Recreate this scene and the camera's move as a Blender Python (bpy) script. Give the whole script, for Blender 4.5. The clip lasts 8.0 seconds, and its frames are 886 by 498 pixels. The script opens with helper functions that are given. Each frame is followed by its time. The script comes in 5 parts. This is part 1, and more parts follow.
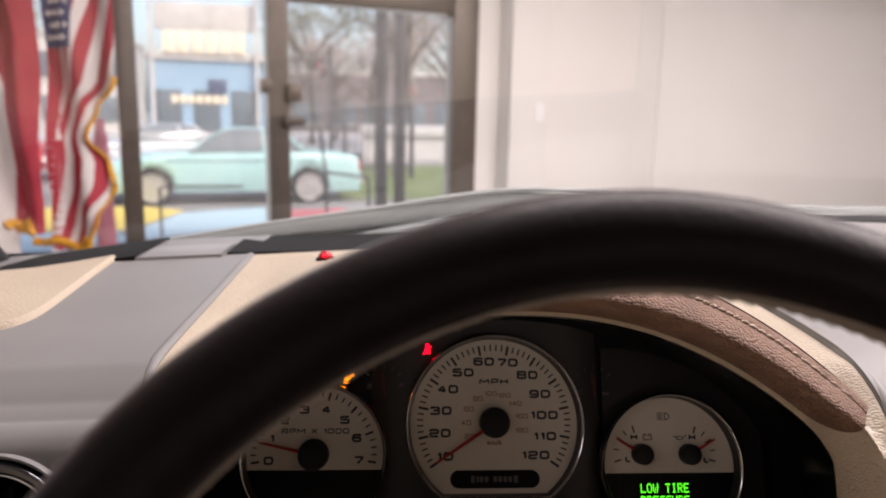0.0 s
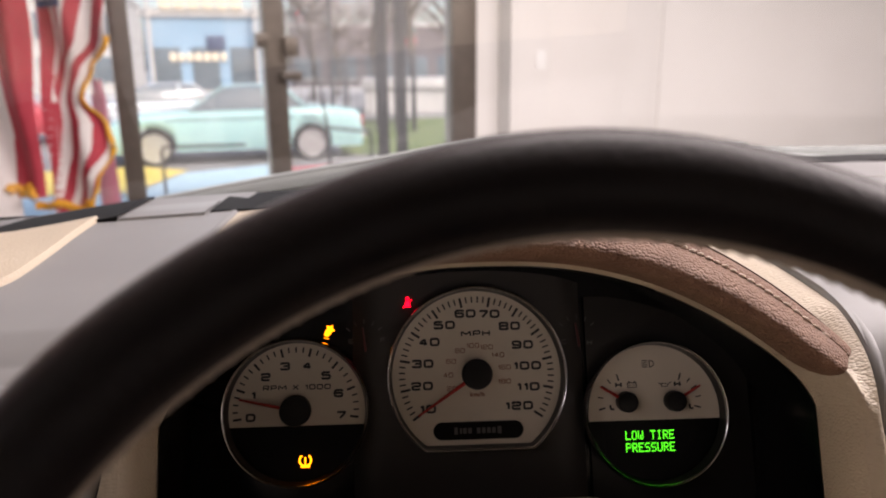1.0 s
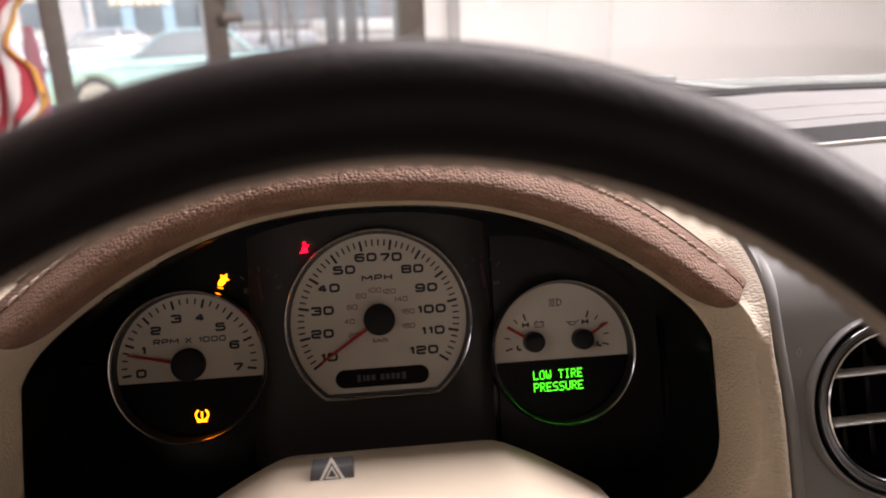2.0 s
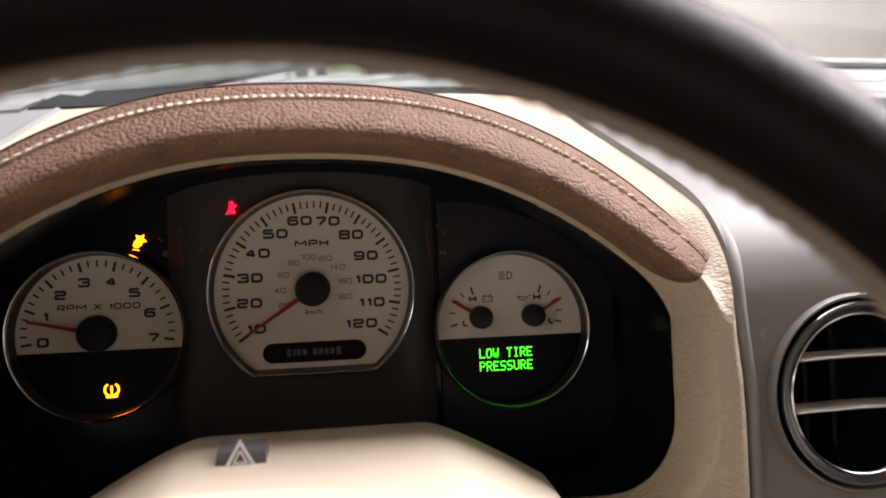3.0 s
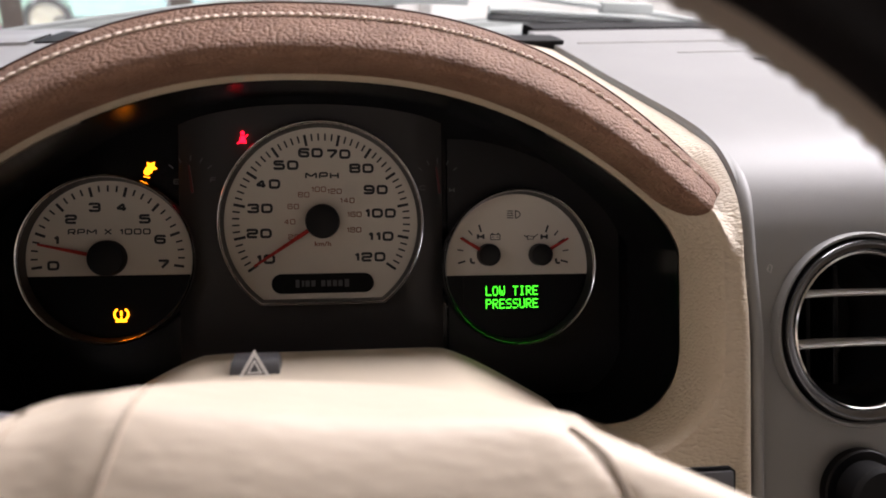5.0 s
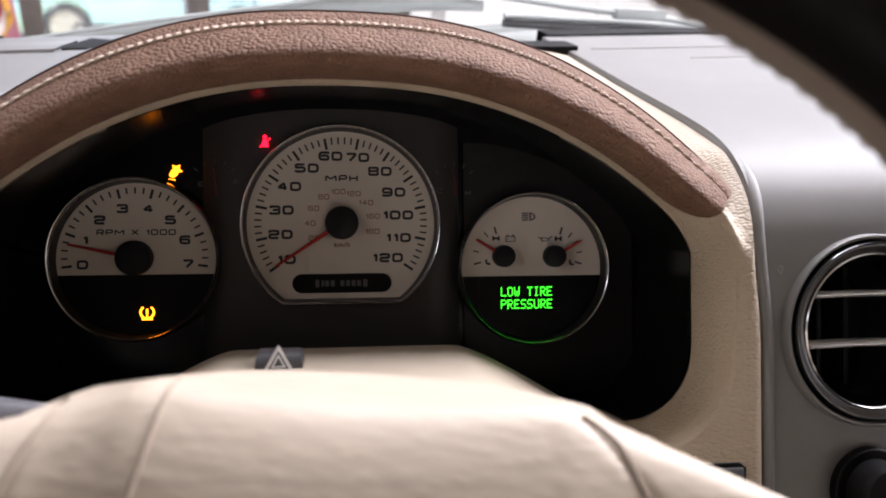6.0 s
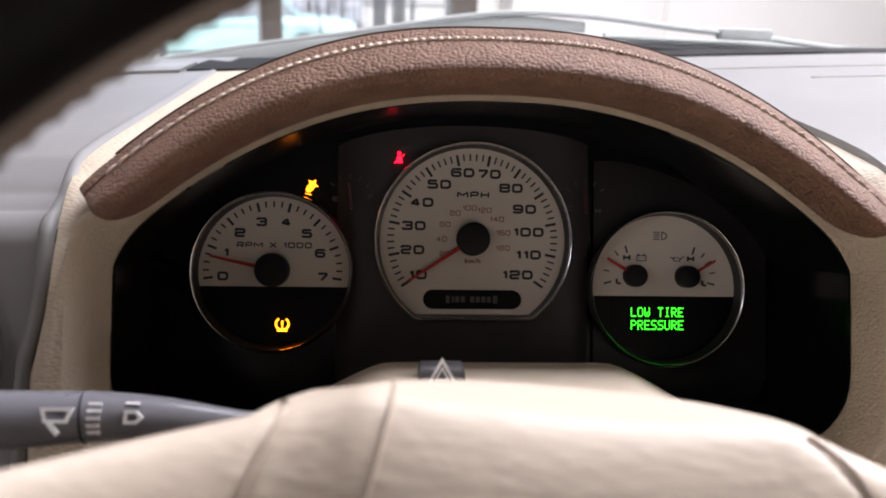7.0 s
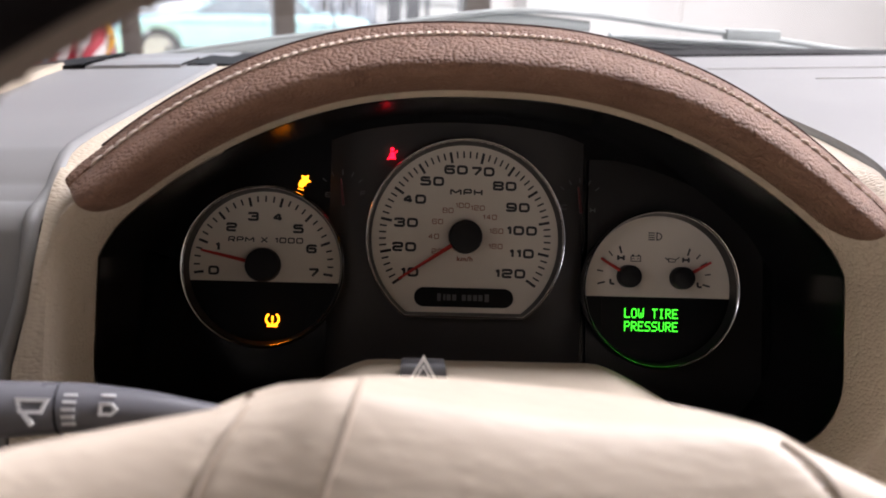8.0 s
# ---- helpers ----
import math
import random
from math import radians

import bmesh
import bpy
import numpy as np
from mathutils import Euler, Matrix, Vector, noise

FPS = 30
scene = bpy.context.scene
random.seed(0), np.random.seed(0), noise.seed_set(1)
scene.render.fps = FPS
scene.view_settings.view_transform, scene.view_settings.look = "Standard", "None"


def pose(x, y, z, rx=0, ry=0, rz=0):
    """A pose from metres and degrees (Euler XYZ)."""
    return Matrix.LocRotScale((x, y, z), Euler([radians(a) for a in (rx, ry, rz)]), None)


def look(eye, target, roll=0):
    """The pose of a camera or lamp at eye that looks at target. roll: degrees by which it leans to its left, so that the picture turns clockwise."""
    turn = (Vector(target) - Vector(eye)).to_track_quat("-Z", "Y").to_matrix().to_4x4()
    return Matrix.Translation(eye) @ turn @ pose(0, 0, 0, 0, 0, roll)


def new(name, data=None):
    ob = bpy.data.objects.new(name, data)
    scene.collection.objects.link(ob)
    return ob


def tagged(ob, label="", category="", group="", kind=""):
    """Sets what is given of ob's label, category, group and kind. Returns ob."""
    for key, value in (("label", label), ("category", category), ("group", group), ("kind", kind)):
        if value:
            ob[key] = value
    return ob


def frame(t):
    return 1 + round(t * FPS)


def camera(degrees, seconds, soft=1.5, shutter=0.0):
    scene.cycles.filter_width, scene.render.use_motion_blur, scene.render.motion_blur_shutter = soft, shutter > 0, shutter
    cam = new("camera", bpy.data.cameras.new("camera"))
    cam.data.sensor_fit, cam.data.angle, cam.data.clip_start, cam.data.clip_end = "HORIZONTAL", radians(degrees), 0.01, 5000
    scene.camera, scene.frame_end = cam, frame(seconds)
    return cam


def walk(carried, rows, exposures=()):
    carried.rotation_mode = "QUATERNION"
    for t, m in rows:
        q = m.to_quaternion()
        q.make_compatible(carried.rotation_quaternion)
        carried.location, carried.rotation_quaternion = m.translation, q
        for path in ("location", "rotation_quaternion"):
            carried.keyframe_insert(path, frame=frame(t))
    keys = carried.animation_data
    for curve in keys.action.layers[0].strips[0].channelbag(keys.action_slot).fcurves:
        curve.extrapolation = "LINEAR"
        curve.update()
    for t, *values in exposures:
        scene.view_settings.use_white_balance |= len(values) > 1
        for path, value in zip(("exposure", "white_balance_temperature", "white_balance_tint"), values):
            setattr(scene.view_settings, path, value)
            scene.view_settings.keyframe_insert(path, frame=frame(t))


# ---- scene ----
cam = camera(63.3, 8.0, 1.75)
cam.data.dof.use_dof, cam.data.dof.focus_distance, cam.data.dof.aperture_fstop = True, 0.41, 7.5
PATH = [
    (0, (-0.064, -0.047, 1.65), (0.052, 1.917, 1.287), 1.2),
    (0.5, (-0.076, -0.043, 1.646), (0.009, 1.91, 1.223), 1.2),
    (1, (-0.044, -0.038, 1.647), (0.052, 1.899, 1.156), -0.5),
    (1.5, (-0.013, -0.03, 1.641), (0.141, 1.882, 1.077), -1.0),
    (2, (-0.003, -0.022, 1.638), (0.197, 1.863, 1.0), -1.3),
    (2.2, (0.003, -0.014, 1.629), (0.229, 1.86, 0.968), -0.8),
    (3.3, (0.014, 0.024, 1.617), (0.327, 1.862, 0.894), 1.9),
    (3.5, (0.011, 0.033, 1.621), (0.321, 1.859, 0.865), 2.5),
    (4, (0.014, 0.01, 1.606), (0.306, 1.838, 0.848), 2.4),
    (4.5, (0.006, 0.0, 1.606), (0.311, 1.822, 0.84), 2.7),
    (4.7, (0.004, 0.001, 1.6), (0.312, 1.823, 0.835), 2.9),
    (5.8, (0.011, -0.005, 1.596), (0.297, 1.83, 0.853), 2.8),
    (6, (0.002, -0.009, 1.599), (0.271, 1.826, 0.851), 2.7),
    (6.5, (-0.014, -0.02, 1.587), (0.177, 1.844, 0.889), 2.3),
    (7, (-0.044, -0.005, 1.593), (0.074, 1.867, 0.9), 2.0),
    (7.5, (-0.045, -0.002, 1.583), (0.024, 1.873, 0.891), 2.0),
    (8, (-0.032, -0.003, 1.591), (0.054, 1.871, 0.896), 2.5),
]
walk(cam, [(t, look(eye, target, roll)) for t, eye, target, roll in PATH], [(0.0, 1.27, 6950, 23), (1.0, 1.35, 6950, 23), (2.0, 1.68, 6800, 21), (3.5, 1.98, 6550, 16), (5.0, 1.77, 6450, 18), (6.5, 1.83, 6150, 18), (8.0, 1.78, 6250, 18)])

# ---- world, sun, large lights ----
SUN_DIR = (-0.45, 0.55, -0.70)
world = bpy.data.worlds.new("world")
scene.world = world
world.use_nodes = True
wn = world.node_tree
sky = wn.nodes.new("ShaderNodeTexSky")
sky.sky_type = "NISHITA"
sky.sun_disc = False
sky.sun_elevation = radians(45)
sky.sun_rotation = radians(140)
sky.air_density = 1.0
sky.dust_density = 4.0
wn.nodes["Background"].inputs[1].default_value = 0.15
wn.links.new(sky.outputs[0], wn.nodes["Background"].inputs[0])
sun_data = bpy.data.lights.new("sun", "SUN")
sun_data.energy, sun_data.angle, sun_data.color = 1.1, radians(15), (1.0, 0.97, 0.93)
sun = new("sun", sun_data)
sun.matrix_world = look((0, 0, 20), (0 + SUN_DIR[0], SUN_DIR[1], 20 + SUN_DIR[2]))


# ---- materials ----
def material(name, color, rough=0.5, metal=0.0, spec=0.5):
    m = bpy.data.materials.new(name)
    m.use_nodes = True
    b = m.node_tree.nodes["Principled BSDF"]
    b.inputs["Base Color"].default_value = (*color, 1)
    b.inputs["Roughness"].default_value = rough
    b.inputs["Metallic"].default_value = metal
    b.inputs["Specular IOR Level"].default_value = spec
    return m


def node(m, kind, **values):
    n = m.node_tree.nodes.new(kind)
    for k, v in values.items():
        n.inputs[k.replace("_", " ")].default_value = v
    return n


def link(m, a, b):
    m.node_tree.links.new(a, b)


def coords(m):
    return node(m, "ShaderNodeTexCoord").outputs["Object"]


def mottle(m, a, b, scale, detail=4.0):
    """Base colour that wanders between two tones."""
    n = node(m, "ShaderNodeTexNoise", Scale=scale, Detail=detail, Roughness=0.6)
    link(m, coords(m), n.inputs["Vector"])
    r = m.node_tree.nodes.new("ShaderNodeValToRGB")
    r.color_ramp.elements[0].position, r.color_ramp.elements[1].position = 0.3, 0.7
    r.color_ramp.elements[0].color, r.color_ramp.elements[1].color = (*a, 1), (*b, 1)
    link(m, n.outputs["Fac"], r.inputs["Fac"])
    link(m, r.outputs["Color"], m.node_tree.nodes["Principled BSDF"].inputs["Base Color"])
    return m


def grain(m, scale, strength, kind="noise", distance=0.001, stretch=(1, 1, 1)):
    """Fine relief at a real size: cells for leather, noise for plastic."""
    mp = m.node_tree.nodes.new("ShaderNodeMapping")
    mp.inputs["Scale"].default_value = stretch
    link(m, coords(m), mp.inputs["Vector"])
    if kind == "cells":
        warp = node(m, "ShaderNodeTexNoise", Scale=scale * 0.6, Detail=2.0)
        link(m, mp.outputs[0], warp.inputs["Vector"])
        mix = m.node_tree.nodes.new("ShaderNodeMixRGB")
        mix.blend_type = "LINEAR_LIGHT"
        mix.inputs[0].default_value = 0.35 / scale
        link(m, mp.outputs[0], mix.inputs[1])
        link(m, warp.outputs["Color"], mix.inputs[2])
        v = node(m, "ShaderNodeTexVoronoi", Scale=scale)
        v.feature = "SMOOTH_F1"
        link(m, mix.outputs[0], v.inputs["Vector"])
        big = node(m, "ShaderNodeTexNoise", Scale=scale * 0.25, Detail=3.0)
        link(m, mp.outputs[0], big.inputs["Vector"])
        add = m.node_tree.nodes.new("ShaderNodeMath")
        add.operation = "MULTIPLY_ADD"
        add.inputs[1].default_value = -1.0
        link(m, v.outputs["Distance"], add.inputs[0])
        link(m, big.outputs["Fac"], add.inputs[2])
        big.inputs["Scale"].default_value = scale * 0.12
        soft = m.node_tree.nodes.new("ShaderNodeMath")
        soft.operation = "MULTIPLY"
        soft.inputs[1].default_value = 0.12
        link(m, big.outputs["Fac"], soft.inputs[0])
        link(m, soft.outputs[0], add.inputs[2])
        out = add.outputs[0]
    elif kind == "pebbles":
        warp = node(m, "ShaderNodeTexNoise", Scale=scale * 0.35, Detail=1.0)
        link(m, mp.outputs[0], warp.inputs["Vector"])
        mix = m.node_tree.nodes.new("ShaderNodeMixRGB")
        mix.blend_type = "LINEAR_LIGHT"
        mix.inputs[0].default_value = 0.25 / scale
        link(m, mp.outputs[0], mix.inputs[1])
        link(m, warp.outputs["Color"], mix.inputs[2])
        v = node(m, "ShaderNodeTexVoronoi", Scale=scale, Randomness=0.85)
        link(m, mix.outputs[0], v.inputs["Vector"])
        dome = m.node_tree.nodes.new("ShaderNodeMath")
        dome.operation = "POWER"
        dome.inputs[1].default_value = 1.8
        link(m, v.outputs["Distance"], dome.inputs[0])
        flip = m.node_tree.nodes.new("ShaderNodeMath")
        flip.operation = "SUBTRACT"
        flip.inputs[0].default_value = 1.0
        link(m, dome.outputs[0], flip.inputs[1])
        out = flip.outputs[0]
    else:
        n = node(m, "ShaderNodeTexNoise", Scale=scale, Detail=3.0, Roughness=0.55)
        link(m, mp.outputs[0], n.inputs["Vector"])
        out = n.outputs["Fac"]
    bump = node(m, "ShaderNodeBump", Strength=strength, Distance=distance)
    link(m, out, bump.inputs["Height"])
    link(m, bump.outputs[0], m.node_tree.nodes["Principled BSDF"].inputs["Normal"])
    return m


def rough_vary(m, lo, hi, scale):
    n = node(m, "ShaderNodeTexNoise", Scale=scale, Detail=5.0)
    link(m, coords(m), n.inputs["Vector"])
    r = node(m, "ShaderNodeMapRange", To_Min=lo, To_Max=hi)
    link(m, n.outputs["Fac"], r.inputs["Value"])
    link(m, r.outputs[0], m.node_tree.nodes["Principled BSDF"].inputs["Roughness"])
    return m


def glow(name, color, strength):
    m = material(name, (0.02, 0.02, 0.02), 0.5)
    b = m.node_tree.nodes["Principled BSDF"]
    b.inputs["Emission Color"].default_value = (*color, 1)
    b.inputs["Emission Strength"].default_value = strength
    return m


def glass(name, tint=(1, 1, 1), gloss=0.03, haze=0.0):
    """A thin clear sheet: straight-through light, a Fresnel gloss and a streaky diffuse veil that paints in haze."""
    m = bpy.data.materials.new(name)
    m.use_nodes = True
    nt = m.node_tree
    nt.nodes.remove(nt.nodes["Principled BSDF"])
    clear = nt.nodes.new("ShaderNodeBsdfTransparent")
    clear.inputs[0].default_value = (*tint, 1)
    shine = nt.nodes.new("ShaderNodeBsdfGlossy")
    shine.inputs["Roughness"].default_value = gloss
    fres = nt.nodes.new("ShaderNodeFresnel")
    fres.inputs["IOR"].default_value = 1.6
    mix = nt.nodes.new("ShaderNodeMixShader")
    nt.links.new(fres.outputs[0], mix.inputs[0])
    nt.links.new(clear.outputs[0], mix.inputs[1])
    nt.links.new(shine.outputs[0], mix.inputs[2])
    if haze:
        film = nt.nodes.new("ShaderNodeBsdfDiffuse")
        film.inputs[0].default_value = (0.8, 0.82, 0.84, 1)
        haze_noise = node(m, "ShaderNodeTexNoise", Scale=1.6, Detail=4.0)
        link(m, coords(m), haze_noise.inputs["Vector"])
        amount = node(m, "ShaderNodeMapRange", From_Min=0.3, From_Max=0.7, To_Min=haze * 0.5, To_Max=haze * 1.5)
        link(m, haze_noise.outputs["Fac"], amount.inputs["Value"])
        hazy = nt.nodes.new("ShaderNodeMixShader")
        nt.links.new(amount.outputs[0], hazy.inputs[0])
        nt.links.new(mix.outputs[0], hazy.inputs[1])
        nt.links.new(film.outputs[0], hazy.inputs[2])
        mix = hazy
    nt.links.new(mix.outputs[0], nt.nodes["Material Output"].inputs[0])
    return m


CREAM = grain(mottle(material("cream_plastic", (0.5, 0.4, 0.29), 0.55), (0.465, 0.39, 0.292), (0.512, 0.433, 0.33), 9), 640, 0.75, "pebbles", 0.0007, (0.55, 1, 1.2))
CREAM_SMOOTH = mottle(material("cream_smooth_plastic", (0.5, 0.4, 0.29), 0.5), (0.5, 0.43, 0.335), (0.54, 0.465, 0.365), 12)
CREAM_LEATHER = grain(mottle(material("cream_leather", (0.5, 0.43, 0.34), 0.5), (0.495, 0.42, 0.332), (0.545, 0.463, 0.37), 14), 300, 0.34, "cells", 0.0008, (0.5, 1, 1))
BROWN = grain(mottle(material("brown_leather", (0.2, 0.12, 0.08), 0.6, 0.0, 0.28), (0.178, 0.096, 0.062), (0.248, 0.143, 0.097), 60), 540, 1.0, "pebbles", 0.0011, (1, 1.1, 1.1))
GREY = grain(mottle(material("grey_soft_paint", (0.2, 0.2, 0.2), 0.5), (0.205, 0.202, 0.2), (0.232, 0.229, 0.226), 7), 1500, 0.07)
GREY_DARK = material("dark_grey_plastic", (0.07, 0.07, 0.075), 0.4)
BLACK = rough_vary(material("black_plastic", (0.0025, 0.0025, 0.0032), 0.4, 0.0, 0.13), 0.35, 0.5, 20)
HOUSING = rough_vary(material("black_housing", (0.0025, 0.0027, 0.0036), 0.22, 0.0, 0.2), 0.15, 0.24, 20)
BLACK_MATTE = material("black_matte_plastic", (0.004, 0.004, 0.0045), 0.75, 0.0, 0.25)
PANEL = rough_vary(material("cluster_panel", (0.047, 0.044, 0.043), 0.5, 0.0, 0.35), 0.38, 0.5, 60)
PANEL_DARK = rough_vary(material("dark_cluster_panel", (0.014, 0.013, 0.013), 0.45, 0.0, 0.3), 0.35, 0.45, 60)
BLACK_LEATHER = grain(mottle(material("black_leather", (0.006, 0.005, 0.0055), 0.45, 0.0, 0.14), (0.0045, 0.0038, 0.0042), (0.0065, 0.0055, 0.006), 30), 500, 0.3, "cells", 0.0006)
BLACK_LEATHER.node_tree.nodes["Principled BSDF"].inputs["Sheen Weight"].default_value = 0.10
BLACK_LEATHER.node_tree.nodes["Principled BSDF"].inputs["Sheen Tint"].default_value = (1.0, 0.72, 0.68, 1.0)
TAUPE = grain(material("taupe_leather", (0.25, 0.205, 0.17), 0.6, 0.0, 0.3), 500, 0.3, "cells", 0.0006)
THREAD = material("beige_thread", (0.7, 0.58, 0.48), 0.8)
# darker than the leather: paints in the shade of the seam grooves
SEAM_SHADE = material("seam_shade", (0.40, 0.33, 0.26), 0.8)
STALK = rough_vary(material("stalk_plastic", (0.15, 0.15, 0.165), 0.32), 0.24, 0.34, 40)
CHROME = rough_vary(material("chrome", (0.76, 0.76, 0.77), 0.16, 1.0), 0.10, 0.22, 90)
DARK_CHROME = rough_vary(material("smoked_chrome", (0.13, 0.13, 0.135), 0.14, 1.0), 0.08, 0.18, 60)
# near-black stands in for the shadow between bezel and dial face
DIAL_SHADE = material("dial_wall_shade", (0.03, 0.028, 0.026), 0.35)
SLAT = rough_vary(material("silver_paint", (0.6, 0.58, 0.55), 0.42, 0.35), 0.36, 0.5, 150)
SCUFF = material("scuffed_plastic", (0.62, 0.55, 0.45), 0.7)
SCUFF_GREY = material("scuffed_grey", (0.4, 0.39, 0.37), 0.7)
DIAL = mottle(material("dial_face", (0.7, 0.64, 0.56), 0.6), (0.68, 0.625, 0.545), (0.73, 0.67, 0.585), 30)
INK = material("dial_ink", (0.025, 0.025, 0.027), 0.6)
INK_RED = material("dial_red_ink", (0.28, 0.10, 0.06), 0.6)
NEEDLE = material("needle_red", (0.5, 0.04, 0.03), 0.4)
HUB = rough_vary(material("hub_black", (0.008, 0.008, 0.009), 0.4, 0.0, 0.2), 0.3, 0.5, 80)
FAINT = material("unlit_marking", (0.10, 0.10, 0.10), 0.6)
FAINT_RED = material("unlit_needle", (0.09, 0.010, 0.010), 0.5)
SILVER_INK = material("silver_ink", (0.085, 0.085, 0.088), 0.5)
WHITE_INK = material("white_ink", (0.75, 0.75, 0.75), 0.5)
LAMP_RED = glow("red_lamp", (1.0, 0.004, 0.014), 2.2)
LAMP_AMBER = glow("amber_lamp", (1.0, 0.24, 0.003), 2.4)
LAMP_GREEN = glow("green_display", (0.04, 1.0, 0.02), 0.95)
GLASS = glass("clear_glass", (0.96, 0.985, 0.975))
# its diffuse layer paints the haze of reflections over the shop glass
SHOP_GLASS = glass("hazy_shop_glass", (0.93, 0.975, 0.985), 0.03, 0.13)
LENS_RED = material("red_lens", (0.45, 0.02, 0.03), 0.15)
RUBBER = material("black_rubber", (0.012, 0.012, 0.012), 0.65)
WIPER = rough_vary(material("wiper_paint", (0.34, 0.36, 0.35), 0.5), 0.35, 0.55, 40)
COWL = rough_vary(mottle(material("cowl_plastic", (0.2, 0.21, 0.2), 0.5), (0.15, 0.162, 0.155), (0.26, 0.275, 0.265), 14, 6), 0.4, 0.6, 30)
WALL = grain(mottle(material("white_wall_paint", (0.78, 0.75, 0.72), 0.7), (0.76, 0.73, 0.70), (0.80, 0.775, 0.745), 1.3), 90, 0.06, "noise", 0.002)
SWITCH_WHITE = material("switch_white_plastic", (0.88, 0.87, 0.85), 0.3)
CEIL = mottle(material("ceiling_paint", (0.75, 0.74, 0.72), 0.8), (0.50, 0.49, 0.48), (0.56, 0.55, 0.54), 2)
FLOOR = rough_vary(mottle(material("grey_floor", (0.17, 0.16, 0.15), 0.25), (0.15, 0.142, 0.132), (0.19, 0.18, 0.168), 3), 0.15, 0.35, 5)
BRONZE = rough_vary(mottle(material("bronze_aluminium", (0.105, 0.085, 0.07), 0.4, 0.4), (0.095, 0.078, 0.064), (0.12, 0.097, 0.08), 20), 0.32, 0.5, 30)
STEEL_DARK = material("black_painted_steel", (0.03, 0.03, 0.033), 0.45)
FLAG_RED = grain(mottle(material("flag_red", (0.42, 0.03, 0.05), 0.7), (0.38, 0.025, 0.045), (0.46, 0.04, 0.06), 8), 900, 0.2)
FLAG_WHITE = grain(mottle(material("flag_white", (0.72, 0.66, 0.64), 0.7), (0.68, 0.62, 0.6), (0.76, 0.7, 0.68), 8), 900, 0.2)
FLAG_BLUE = grain(material("flag_blue", (0.04, 0.05, 0.13), 0.7), 900, 0.2)
GOLD = grain(mottle(material("gold_fringe", (0.75, 0.34, 0.02), 0.6), (0.65, 0.27, 0.015), (0.85, 0.42, 0.03), 60), 600, 0.5)
MINT = rough_vary(mottle(material("mint_car_paint", (0.33, 0.58, 0.52), 0.25), (0.33, 0.56, 0.545), (0.38, 0.60, 0.585), 2), 0.2, 0.3, 6)
CAR_RED = material("red_car_paint", (0.5, 0.05, 0.07), 0.3)
CAR_PALE = rough_vary(material("silver_car_paint", (0.55, 0.58, 0.60), 0.25), 0.2, 0.3, 6)
CAR_DARK = material("dark_car_paint", (0.04, 0.045, 0.055), 0.3)
CAR_GLASS = material("car_window", (0.10, 0.13, 0.15), 0.1)
RIM = rough_vary(material("alloy_rim", (0.6, 0.6, 0.58), 0.35, 0.6), 0.3, 0.45, 15)
TAIL = material("tail_lamp", (0.35, 0.02, 0.02), 0.2)
ASPHALT = grain(mottle(material("pale_asphalt", (0.22, 0.215, 0.21), 0.9), (0.17, 0.165, 0.16), (0.28, 0.275, 0.27), 0.7, 8), 60, 0.3, "noise", 0.004)
YELLOW = mottle(material("yellow_road_paint", (0.75, 0.56, 0.10), 0.7), (0.68, 0.5, 0.09), (0.8, 0.62, 0.14), 3)
PALE_BLUE = mottle(material("pale_blue_road_paint", (0.42, 0.6, 0.66), 0.7), (0.38, 0.56, 0.62), (0.46, 0.64, 0.7), 3)
ROAD_RED = mottle(material("red_road_paint", (0.6, 0.12, 0.14), 0.7), (0.52, 0.1, 0.12), (0.66, 0.15, 0.17), 3)
GRASS = grain(mottle(material("grass", (0.12, 0.17, 0.05), 0.9), (0.09, 0.14, 0.04), (0.17, 0.21, 0.07), 2, 8), 30, 0.8, "noise", 0.03)
BARK = grain(mottle(material("bark", (0.09, 0.07, 0.055), 0.9), (0.06, 0.05, 0.04), (0.12, 0.095, 0.075), 12), 30, 0.8, "noise", 0.02)
LEAF = mottle(material("leaves", (0.10, 0.11, 0.06), 0.7), (0.07, 0.08, 0.045), (0.14, 0.135, 0.08), 3)
LEAF_BROWN = mottle(material("brown_twigs", (0.2, 0.16, 0.15), 0.8), (0.22, 0.18, 0.17), (0.36, 0.30, 0.28), 3)
DARK_WALL = mottle(material("dark_brick_wall", (0.13, 0.11, 0.11), 0.85), (0.085, 0.075, 0.08), (0.15, 0.13, 0.135), 1.5)
BLUE_WALL = mottle(material("blue_building", (0.16, 0.32, 0.48), 0.7), (0.18, 0.31, 0.42), (0.24, 0.37, 0.48), 0.4)
CONCRETE = mottle(material("concrete", (0.45, 0.44, 0.42), 0.85), (0.4, 0.39, 0.37), (0.5, 0.49, 0.47), 1.2)
SIGN_CREAM = material("sign_cream", (0.7, 0.6, 0.45), 0.6)
SIGN_RED = material("sign_red", (0.55, 0.05, 0.07), 0.5)
PINK_RED = rough_vary(material("delineator_plastic", (0.95, 0.15, 0.22), 0.45), 0.35, 0.55, 9)


# ---- builders ----
def mesh_of(bm, name, mat, smooth=True):
    me = bpy.data.meshes.new(name)
    bm.normal_update()
    bm.to_mesh(me)
    bm.free()
    me.materials.append(mat)
    if smooth:
        me.polygons.foreach_set("use_smooth", [True] * len(me.polygons))
        me.set_sharp_from_angle(angle=radians(38))
    return me


def part(name, bm, mat, parent, label="", m=None):
    ob = new(name, mesh_of(bm, name, mat))
    ob.parent = parent
    if m is not None:
        ob.matrix_basis = m
    return tagged(ob, label)


